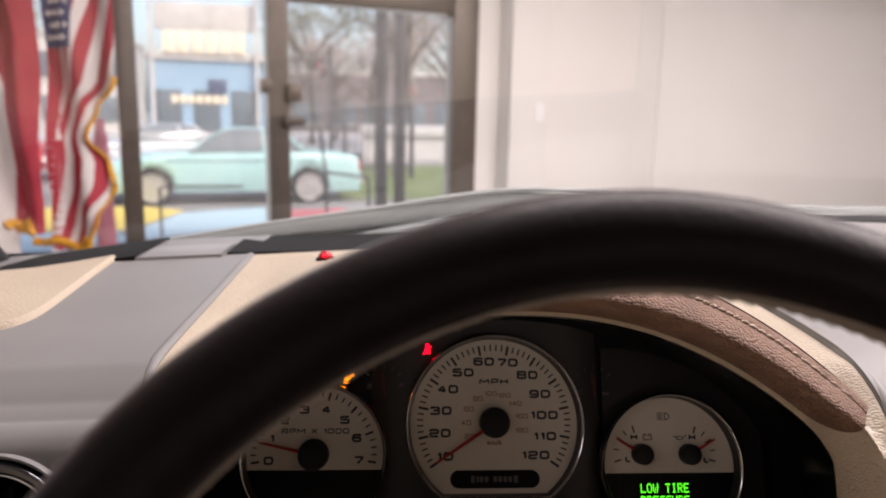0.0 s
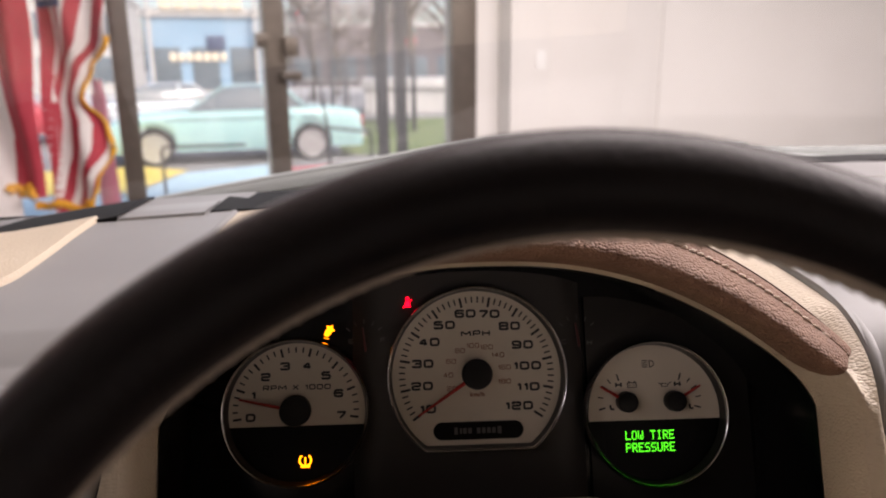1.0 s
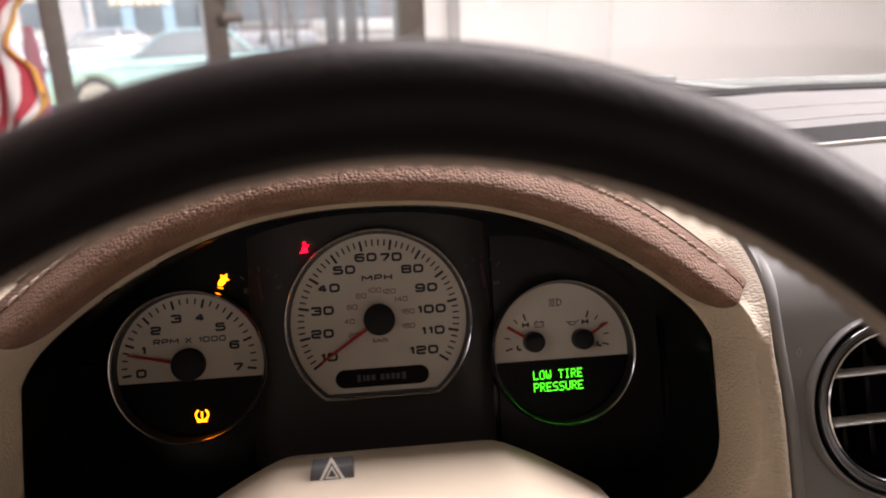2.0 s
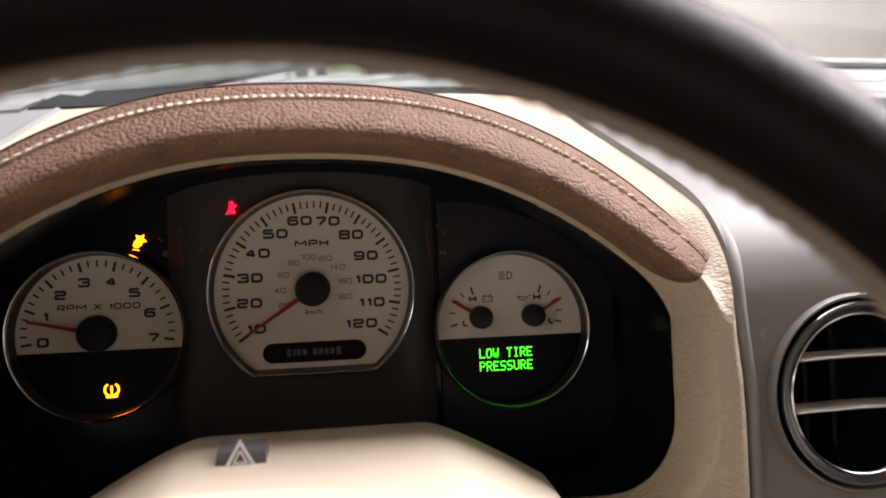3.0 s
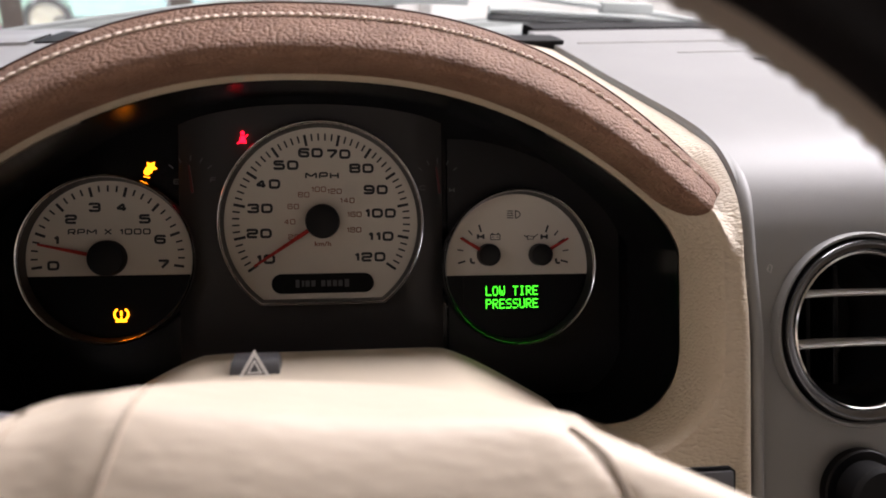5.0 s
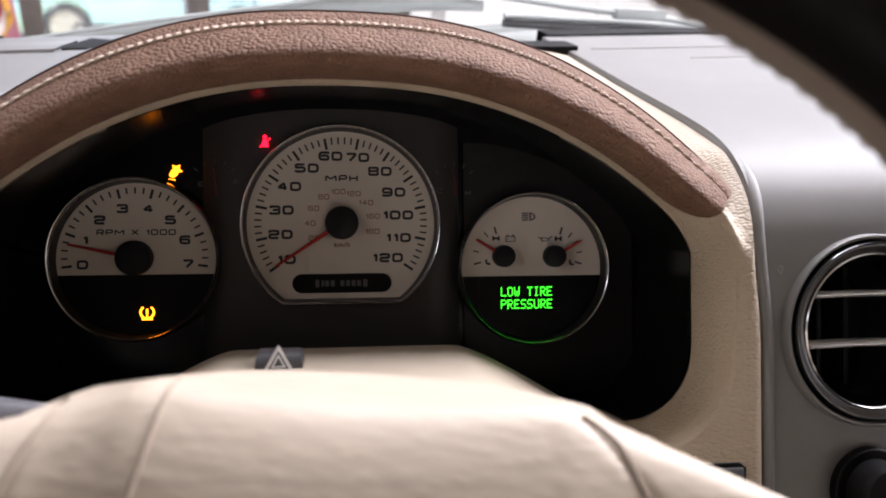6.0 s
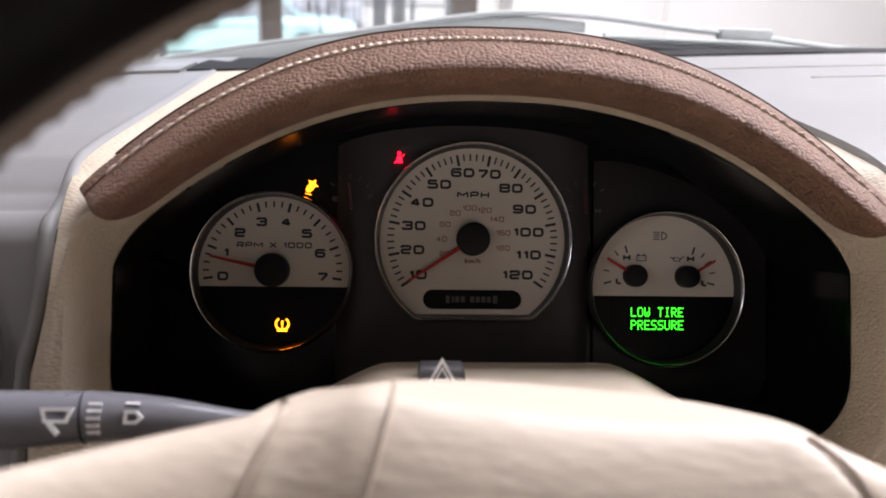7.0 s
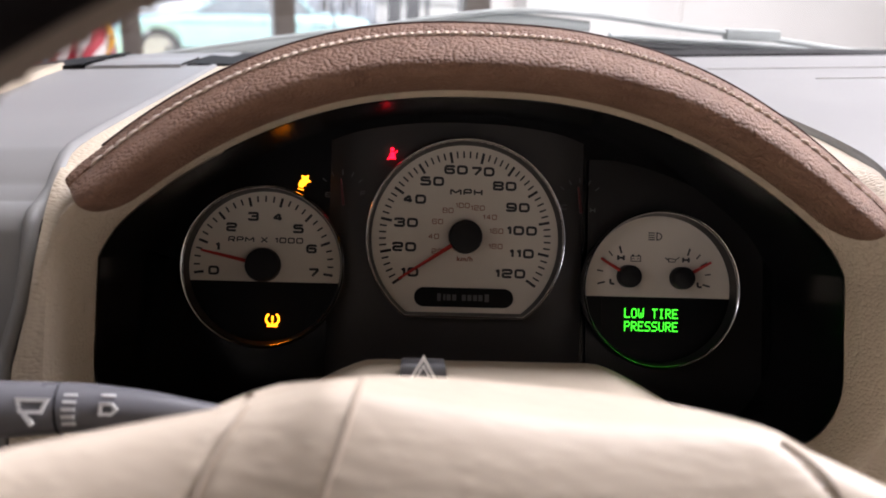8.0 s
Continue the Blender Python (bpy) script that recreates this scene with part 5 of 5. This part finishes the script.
# area lamp added outside the storefront glass to boost the sky's light
day = bpy.data.lights.new("daylight_fill", "AREA")
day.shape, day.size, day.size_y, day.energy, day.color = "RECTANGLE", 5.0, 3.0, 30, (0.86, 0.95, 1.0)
day_ob = new("daylight_fill", day)
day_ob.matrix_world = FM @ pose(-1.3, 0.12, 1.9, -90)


# flags on stands inside the glass
def cloth(cols, wl, wr, z0, z1, fold, phase, rows_n=40):
    """A hanging strip between two edges, each a function of height, folded in depth."""
    rows = []
    for i in range(rows_n + 1):
        z = z1 + (z0 - z1) * i / rows_n
        row = []
        for j in range(cols + 1):
            s = j / cols
            x = wl(z) + (wr(z) - wl(z)) * s
            row.append((x, fold * math.sin(phase + 34 * x + 1.6 * z) + 0.02 * math.sin(9 * z + 12 * x), z))
        rows.append(row)
    bm = grid(rows)
    bmesh.ops.solidify(bm, geom=bm.faces[:], thickness=0.002)
    return bm


def flag_left(z):
    return -1.742 - 0.03 * (2.2 - z) / 1.2


def flag_right(z):
    knots = [(2.6, -1.40), (2.16, -1.425), (1.78, -1.425), (1.66, -1.53), (1.52, -1.575), (1.38, -1.49), (1.28, -1.47), (1.12, -1.55), (0.95, -1.60)]
    for (za, xa), (zb, xb) in zip(knots, knots[1:]):
        if za >= z >= zb:
            f = (za - z) / (za - zb)
            f = f * f * (3 - 2 * f)
            return xa + (xb - xa) * f
    return knots[0][1] if z > knots[0][0] else knots[-1][1]


flag = thing("flag", pose(0, 3.55, 0), "striped red and white flag with gold fringe, draped", "flag", "flags")


def edge(s, z):
    turn = max(0.0, min(1.0, (s - 0.2) / 0.5))
    s2 = min(1.0, max(0.0, s - 0.95 * max(0.0, (2.3 - z) / 1.35) * turn))
    return flag_left(z) + (flag_right(z) - flag_left(z)) * s2


for i in range(11):
    s0, s1 = i * 0.178, (i + 1) * 0.178
    part("stripe", cloth(7, lambda z, s=s0: edge(s, z), lambda z, s=s1: edge(s, z), 0.97 + 0.02 * math.sin(i), 2.08 if i < 2 else 2.6, 0.030, 0.0), FLAG_RED if i % 2 == 0 else FLAG_WHITE, flag)
part("canton", moved(cloth(12, lambda z: -1.745 + 0.03 * (2.1 - z), lambda z: -1.60 - 0.05 * (2.1 - z), 1.93, 2.75, 0.030, 0.0), pose(0, -0.016, 0)), FLAG_BLUE, flag, "dark blue field")
for i in range(3):
    for j in range(4):
        cx, cz = -1.715 + 0.040 * i + (0.015 if j % 2 else 0), 1.975 + 0.055 * j
        y = 0.030 * math.sin(34 * cx + 1.6 * cz) + 0.02 * math.sin(9 * cz + 12 * cx) - 0.022
        st = [((0.016 if k % 2 == 0 else 0.007) * math.cos(radians(90 + 36 * k)), (0.016 if k % 2 == 0 else 0.007) * math.sin(radians(90 + 36 * k))) for k in range(10)]
        part("star", moved(prism(st, 0, 0.003), pose(cx, y, cz, 90)), FLAG_WHITE, flag)
fr = [(flag_right(z), 0.030 * math.sin(34 * flag_right(z) + 1.6 * z) - 0.01, z) for z in [1.80 - 0.02 * i for i in range(43)]]
part("fringe", tube(fr, 0.017, 8, True, 0.5), GOLD, flag, "gold fringe")
fr = [(-1.88 + 0.27 * i / 20, 0.030 * math.sin(34 * (-1.88 + 0.27 * i / 20) + 1.5) - 0.005, 1.0 - 0.035 * math.sin(i * 0.5) * i / 20) for i in range(21)]
part("fringe", tube(fr, 0.02, 8, True, 0.5, (0, 1, 0)), GOLD, flag, "gold fringe")
part("pole", tube([(-1.74, 0.09, 0.03), (-1.74, 0.09, 2.9)], 0.014, 12), BRONZE, flag, "brown pole")
part("base", prism(circle(0.16, 32, -1.74, 0.09), 0.0, 0.05, 0.02), BRONZE, flag, "round pole base")

flag2 = thing("flag", pose(0, 3.45, 0), "dark red and white flag with gold fringe, draped", "flag", "flags")
part("red_field", cloth(10, lambda z: -1.905 - 0.01 * (z - 1.0) - 0.35 * max(0.0, z - 1.75), lambda z: -1.762 + 0.012 * (z - 1.1), 1.06, 2.7, 0.04, 1.0), FLAG_RED, flag2, "deep red cloth")
part("white_field", cloth(10, lambda z: -2.45, lambda z: -1.900 - 0.01 * (z - 1.0) - 0.35 * max(0.0, z - 1.75), 0.9, 2.7, 0.05, 2.0), FLAG_WHITE, flag2, "white cloth")
part("fringe", tube([(-1.93 + 0.13 * i / 12, 0.04 * math.sin(1.0 + 34 * (-1.93 + 0.13 * i / 12) + 1.6) - 0.01, 1.09 + 0.02 * math.sin(i)) for i in range(13)], 0.024, 8, True, 0.5, (0, 1, 0)), GOLD, flag2, "gold fringe")
part("pole", tube([(-2.05, 0.09, 0.03), (-2.05, 0.09, 2.9)], 0.014, 12), BRONZE, flag2, "brown pole")
part("base", prism(circle(0.16, 32, -2.05, 0.09), 0.0, 0.05, 0.02), BRONZE, flag2, "round pole base")

# ---- outside ----
ground = solid("ground", grid([[(-400, 6.5, -0.02), (400, 6.5, -0.02)], [(-400, 900, -0.02), (400, 900, -0.02)]]), ASPHALT, "pale worn asphalt lot", "ground", kind="structure")
CAR_DIR = Vector((-2.61, -0.70, 0)).normalized()


def lot_paint(name, pts, mat, label):
    return solid(name, prism(pts, -0.018, -0.012), mat, label, "road marking", kind="structure")


lot_paint("road_marking", [(-8.0, 9.3), (-3.9, 10.2), (-3.75, 12.3), (-4.6, 12.8), (-8.0, 12.0)], YELLOW, "yellow painted area on the asphalt")
lot_paint("road_marking", [(-3.85, 9.0), (-2.1, 10.9), (-2.5, 12.9), (-3.7, 12.0)], PALE_BLUE, "pale blue painted area on the asphalt")
lot_paint("road_marking", [(-8.0, 7.6), (-3.9, 8.6), (-3.9, 10.0), (-8.0, 9.1)], PALE_BLUE, "pale blue painted area on the asphalt")
lot_paint("road_marking", [(-2.05, 11.5), (-1.0, 12.2), (-1.1, 12.9), (-2.35, 12.4)], ROAD_RED, "red painted area on the asphalt")
lot_paint("road_marking", [(-1.9, 10.6), (-0.6, 11.6), (-0.95, 12.0), (-2.0, 11.3)], PALE_BLUE, "pale blue painted area on the asphalt")
lot_paint("lawn", [(-1.3, 14.2), (14, 18.0), (14, 25.6), (-2.4, 24.2)], GRASS, "strip of green grass")


lot_paint("road", [(-60, 28.5), (60, 33.0), (60, 74.0), (-60, 66.0)], CONCRETE, "pale concrete street beyond the fence")
lot_paint("lawn", [(2.5, 34.5), (30, 36.5), (30, 40.0), (2.5, 37.5)], GRASS, "strip of green grass")


def car_wheel(parent, x, y, side):
    w = part("wheel", moved(grid([[(rr * math.cos(radians(a)), d, rr * math.sin(radians(a))) for a in range(0, 360, 10)] for rr, d in ((0.21, -0.02), (0.24, -0.09), (0.30, -0.105), (0.322, -0.08), (0.322, 0.08), (0.30, 0.105), (0.24, 0.09), (0.21, 0.02))], True), pose(x, y, 0.322)), RUBBER, parent, "black tyre")
    bms = [moved(prism(circle(0.215, 36), -0.02, 0.01, 0.01), pose(0, 0, 0, 90 if side < 0 else -90))]
    for k in range(5):
        a = radians(72 * k + 18)
        bms.append(moved(bar((0.03 * math.cos(a), 0.03 * math.sin(a)), (0.2 * math.cos(a), 0.2 * math.sin(a)), 0.07, 0.09, 0.01, 0.05), pose(0, 0, 0, 90 if side < 0 else -90)))
    bms.append(moved(grid([[(x2, y2, 0.0) for x2, y2 in circle(0.218, 36)], [(x2, y2, 0.07) for x2, y2 in circle(0.222, 36)], [(x2, y2, 0.07) for x2, y2 in circle(0.205, 36)], [(x2, y2, 0.0) for x2, y2 in circle(0.2, 36)]], True), pose(0, 0, 0, 90 if side < 0 else -90)))
    rimo = part("rim", moved(join(*bms), pose(x, y + side * 0.045, 0.322) @ Matrix.Scale(1.14, 4)), RIM, w, "five-spoke alloy rim")
    return w


def car(name, m, paint, label, wb=2.66, front_over=0.92, rear_over=0.98, roof=1.34):
    """A two-door coupe, nose towards +x; the front axle at x = wb, the rear one at 0."""
    c = thing(name, m, label, "car", "parked cars")
    x0, x1 = -rear_over, wb + front_over
    hw = 0.86

    def top(x):
        ks = [(x0, 0.74), (x0 + 0.08, 0.90), (x0 + 0.5, 0.95), (0.35, 0.97), (1.6, 0.95), (wb - 0.55, 0.93), (wb + 0.3, 0.86), (x1 - 0.12, 0.72), (x1, 0.60)]
        for (a, za), (b, zb) in zip(ks, ks[1:]):
            if a <= x <= b:
                return za + (zb - za) * (x - a) / (b - a)
        return 0.6

    def low(x):
        z = 0.24
        for ax in (0.0, wb):
            d = abs(x - ax)
            if d < 0.37:
                z = max(z, 0.322 + math.sqrt(0.37 ** 2 - d ** 2) * 0.98)
        return min(z, top(x) - 0.12)

    xs = sorted(set([x0 + (x1 - x0) * i / 90 for i in range(91)] + [ax + 0.37 * math.cos(radians(a)) for ax in (0.0, wb) for a in range(0, 181, 12)]))
    rows = []
    for x in xs:
        e = min(1.0, (x - x0) / 0.25 + 0.55, (x1 - x) / 0.45 + 0.45)
        w = hw * (0.55 + 0.45 * math.sin(math.pi / 2 * max(0.0, min(1.0, e))))
        zb, zt = low(x), top(x)
        ring = []
        for s in (-1, 1):
            side = [(w * 0.93, zb), (w * 0.985, zb + (zt - zb) * 0.25), (w, zb + (zt - zb) * 0.55), (w * 0.985, zb + (zt - zb) * 0.8), (w * 0.95, zb + (zt - zb) * 0.94), (w * 0.86, zt)]
            pts = [(x, s * yy, zz) for yy, zz in side]
            ring += pts if s < 0 else pts[::-1]
        rows.append(ring)
    part("body", grid(rows, True, True), paint, c, "painted body")
    # cabin: glass, roof and posts
    base, roofl = [(0.0, 0.95), (0.70, 0.955), (1.5, 0.95), (wb - 0.58, 0.925)], [(0.44, roof - 0.03), (0.66, roof), (1.25, roof), (1.47, roof - 0.03)]
    gl = []
    for k in range(4):
        (bx_, bz), (tx_, tz) = base[k], roofl[k]
        ring = [(bx_, -0.76, bz), (bx_ + (tx_ - bx_) * 0.5, -0.70, bz + (tz - bz) * 0.55), (tx_, -0.58, tz - 0.01), (tx_, 0.58, tz - 0.01), (bx_ + (tx_ - bx_) * 0.5, 0.70, bz + (tz - bz) * 0.55), (bx_, 0.76, bz)]
        gl.append(ring)
    part("cabin_glass", grid(gl, False, True), CAR_GLASS, c, "dark cabin windows")
    part("roof", grid([[(x, y, z + 0.012 - 0.03 * (y / 0.6) ** 2) for y in (-0.6, -0.45, -0.2, 0, 0.2, 0.45, 0.6)] for x, z in roofl]), paint, c, "painted roof")
    for s in (-1, 1):
        for (ax, az), (bx2, bz2), w_ in (((0.06, 0.95), (0.47, roof - 0.01), 0.05), ((0.80, 0.95), (0.82, roof - 0.01), 0.018), ((wb - 0.58, 0.925), (1.47, roof - 0.01), 0.022)):
            part("roof_post", tube([(ax, s * 0.775, az), ((ax + bx2) / 2, s * 0.715, (az + bz2) / 2), (bx2, s * 0.59, bz2)], w_, 8, True, 0.4), paint, c)
        for x in (0.0, wb):
            car_wheel(c, x, s * 0.74, s)
        part("side_trim", box(-0.1, wb + 0.1, s * 0.851 - 0.006, s * 0.851 + 0.006, 0.785, 0.805, 0.004), BLACK_MATTE, c, "thin black pinstripe moulding")
        part("tail_lamp", box(x0 - 0.012, x0 + 0.14, s * 0.60 - 0.2, s * 0.60 + 0.2, 0.60, 0.80, 0.01), TAIL, c, "red tail lamp")
    part("rear_bumper", box(x0 - 0.06, x0 + 0.22, -0.80, 0.80, 0.38, 0.54, 0.04), RIM, c, "pale rear bumper")
    part("front_bumper", box(x1 - 0.25, x1 + 0.05, -0.74, 0.74, 0.32, 0.52, 0.04), BLACK_MATTE, c, "dark front bumper")
    part("mirror", box(wb - 0.80, wb - 0.70, -1.0, -0.84, 0.96, 1.07, 0.03), paint, c)
    return c


yaw = math.degrees(math.atan2(CAR_DIR.y, CAR_DIR.x))
rear = Vector((-1.803, 13.6, 0)) + Vector((CAR_DIR.y, -CAR_DIR.x, 0)) * 0.80
car("coupe", pose(rear.x, rear.y, -0.02, 0, 0, yaw), MINT, "pale mint green two-door coupe parked outside", wb=2.75, roof=1.38)
car("coupe", pose(-4.9, 18.6, -0.02, 0, 0, yaw + 8), CAR_PALE, "pale silver coupe parked behind the mint one")
car("coupe", pose(-9.6, 17.6, -0.02, 0, 0, yaw + 8), CAR_RED, "red coupe parked further off on the lot")
car("coupe", pose(4.6, 15.6, -0.02, 0, 0, yaw + 30), CAR_DARK, "dark car parked by the grass")

# handrail, gate posts, iron fence
rail = thing("handrail", pose(-1.0, 9.6, 0), "black tubular steel handrail", "handrail")
part("hoop", tube([(-2.25, 0.0, 0), (-2.25, 0, 0.62), (-2.22, 0, 0.66), (-1.2, 0.2, 0.66)], 0.02, 8), STEEL_DARK, rail)
part("rail", tube([(-0.25, 0.4, 1.55), (-0.2, 0.4, 1.5), (-0.12, 0.4, 0.86), (0.45, 0.5, 0.78), (0.47, 0.5, 0.74), (0.47, 0.5, 0)], 0.022, 8), STEEL_DARK, rail)
part("post", tube([(-0.12, 0.4, 0.9), (-0.10, 0.4, 0)], 0.022, 8), STEEL_DARK, rail)
for x in (-0.36, -0.10):
    gp = thing("gate_post", pose(x, 10.2, 0), "thick dark steel gate post", "post", "gate posts")
    part("tube", box(-0.08, 0.08, -0.08, 0.08, 0, 3.9, 0.01), STEEL_DARK, gp)
    part("base_plate", box(-0.14, 0.14, -0.14, 0.14, 0, 0.03, 0.004), STEEL_DARK, gp)
fence = thing("fence", pose(-3.2, 19.0, 0, 0, 0, 6), "black iron picket fence", "fence")
for i in range(22):
    part("picket", box(0.16 * i - 0.02, 0.16 * i + 0.02, -0.02, 0.02, 0.05, 3.2 if i < 8 else 1.9), STEEL_DARK, fence)
for x, z in ((0.0, 3.4), (1.28, 3.4), (1.62, 2.0), (3.40, 2.0)):
    part("fence_post", box(x - 0.06, x + 0.06, -0.06, 0.06, 0, z, 0.01), STEEL_DARK, fence)
for x0, x1, z in ((0.0, 1.28, 0.25), (0.0, 1.28, 2.95), (1.28, 3.4, 0.25), (1.28, 3.4, 1.75)):
    part("fence_rail", box(x0, x1, -0.025, 0.025, z, z + 0.06), STEEL_DARK, fence)
cone = thing("delineator", pose(-3.16, 7.6, 0), "pinkish red plastic lot delineator post", "traffic post")
part("shaft", moved(grid([[(rr * math.cos(radians(a)), rr * math.sin(radians(a)), z) for a in range(0, 360, 20)] for rr, z in ((0.10, 0.04), (0.095, 0.4), (0.075, 1.1), (0.07, 1.38), (0.05, 1.44), (0.045, 1.55))], True, True), Matrix()), PINK_RED, cone)
part("base", box(-0.2, 0.2, -0.2, 0.2, 0, 0.05, 0.015), RUBBER, cone, "black rubber base")
sgn = thing("road_sign", pose(0.33, 42, 0), "small red octagonal road sign on a post", "road sign")
part("plate", moved(prism([(0.32 * math.cos(radians(22.5 + 45 * k)), 0.32 * math.sin(radians(22.5 + 45 * k))) for k in range(8)], 0, 0.01), pose(0, -0.04, 3.05, 90)), SIGN_RED, sgn)
part("name_plate", box(-0.25, 0.25, -0.05, -0.04, 3.62, 3.86, 0.003), material("sign_teal", (0.05, 0.30, 0.27), 0.5), sgn, "teal plate above the octagon")
part("post", tube([(0, 0, 0), (0, 0, 3.9)], 0.03, 8), STEEL_DARK, sgn)


# background buildings and trees
def building(x, y, w, d, h, mat, label, rot=8, bays=5, storeys=1):
    b = thing("building", pose(x, y, 0, 0, 0, rot), label, "building")
    part("wall", box(-w / 2, w / 2, 0, d, 0, h), mat, b)
    part("parapet", box(-w / 2 - 0.15, w / 2 + 0.15, -0.15, d, h, h + 0.35, 0.03), CONCRETE, b)
    for s in range(storeys):
        for i in range(bays):
            cx = -w / 2 + w * (i + 0.5) / bays
            win = part("window", box(cx - w / bays * 0.36, cx + w / bays * 0.36, -0.03, 0.05, 0.7 + s * 3.2, 2.6 + s * 3.2, 0.02), CAR_GLASS, b)
            part("sill", box(cx - w / bays * 0.4, cx + w / bays * 0.4, -0.12, 0.02, 0.58 + s * 3.2, 0.7 + s * 3.2, 0.02), CONCRETE, win)
    return b


blue = building(-9.0, 34, 5.0, 8, 3.9, BLUE_WALL, "blue shop building across the lot", 10, 3)
for i in range(6):
    part("sign_letter", box(-1.75 + 0.60 * i, -1.27 + 0.60 * i, -0.3, -0.1, 4.2, 5.15, 0.02), SIGN_CREAM, blue, "cream sign letter as a bar")
for i in range(7):
    part("wall_letter", box(-1.5 + 0.36 * i, -1.24 + 0.36 * i, -0.12, -0.02, 2.0, 2.35, 0.01), SIGN_CREAM, blue, "small cream letter as a bar")
part("emblem", box(0.1, 0.9, -0.15, -0.02, 2.45, 3.1, 0.05), material("emblem_dark", (0.05, 0.07, 0.13), 0.6), blue, "dark emblem board")
part("sign_pole", box(-2.3, -2.15, -0.5, -0.35, 0, 7.5), CONCRETE, blue)
part("sign_pole", box(2.2, 2.35, -0.5, -0.35, 0, 7.5), CONCRETE, blue)
part("sign_board", box(-2.1, 2.2, -0.08, 0.02, 5.2, 6.4, 0.02), CONCRETE, blue, "pale sign board")
building(-32, 55, 22, 12, 7.0, CONCRETE, "grey two-storey building in the distance", 12, 7, 2)
building(2, 27, 7, 5, 0.9, CONCRETE, "low concrete wall along the street", 3, 1, 0)


def tree(x, y, h, spread, seed, label, leaf=None, dense=34):
    rng = random.Random(seed)
    t = thing("tree", pose(x, y, 0), label, "tree", "street trees")
    limbs, tips = [], []
    limbs.append(tube([(0, 0, 0), (0.08, 0.02, h * 0.2), (-0.05, 0.05, h * 0.42), (0.05, 0, h * 0.6)], [0.22, 0.17, 0.13, 0.07], 9))
    for i in range(11):
        a, z = rng.uniform(0, 6.28), h * rng.uniform(0.28, 0.58)
        L = spread * rng.uniform(0.55, 1.0)
        p1 = Vector((math.cos(a) * L * 0.45, math.sin(a) * L * 0.45, z + h * 0.14))
        p2 = Vector((math.cos(a + 0.2) * L, math.sin(a + 0.2) * L, z + h * rng.uniform(0.2, 0.4)))
        limbs.append(tube([(0, 0, z), p1, p2], [0.09, 0.055, 0.02], 7))
        for k in range(5):
            q = p1.lerp(p2, rng.uniform(0.2, 1.0))
            e = q + Vector((rng.uniform(-1, 1), rng.uniform(-1, 1), rng.uniform(0.0, 1.0))) * spread * 0.35
            limbs.append(tube([q, (q + e) / 2 + Vector((0, 0, 0.1)), e], [0.03, 0.02, 0.008], 5))
            tips.append(e)
    part("trunk", join(*limbs), BARK, t, "bare trunk and limbs")
    verts, faces = [], []
    for e in tips:
        for k in range(dense):
            c = e + Vector((rng.gauss(0, 1), rng.gauss(0, 1), rng.gauss(0, 0.8))) * spread * 0.16
            s = rng.uniform(0.05, 0.13)
            u = Vector((rng.uniform(-1, 1), rng.uniform(-1, 1), rng.uniform(-1, 1))).normalized()
            v = u.orthogonal().normalized()
            n0 = len(verts)
            verts += [c - u * s, c + v * s * 0.5, c + u * s, c - v * s * 0.5]
            faces.append((n0, n0 + 1, n0 + 2, n0 + 3))
    me = bpy.data.meshes.new("crown")
    me.from_pydata([tuple(v) for v in verts], [], faces)
    me.materials.append(leaf or LEAF)
    cr = new("crown", me)
    cr.parent = t
    tagged(cr, "thin brown twiggy crown" if leaf else "thin dull green crown", kind="stuff")
    return t


tree(0.2, 31, 9.5, 3.6, 3, "sparse street tree behind the fence")
tree(-5.0, 40, 8.0, 3.0, 5, "sparse street tree behind the blue shop")
tree(5.5, 36, 9.0, 3.4, 8, "sparse street tree behind the fence")
tree(-24, 44, 9.0, 4.0, 11, "street tree at the end of the lot")
tree(-1.6, 37, 7.0, 3.2, 21, "brown twiggy street tree behind the fence", LEAF_BROWN, 55)
tree(2.6, 41, 9.0, 4.2, 23, "brown twiggy street tree behind the fence", LEAF_BROWN, 55)
tree(-4.2, 46, 6.5, 3.0, 29, "brown twiggy street tree behind the fence", LEAF_BROWN, 55)
building(2.5, 68, 26, 8, 5.2, DARK_WALL, "low dark brick building behind the trees", -2, 8)
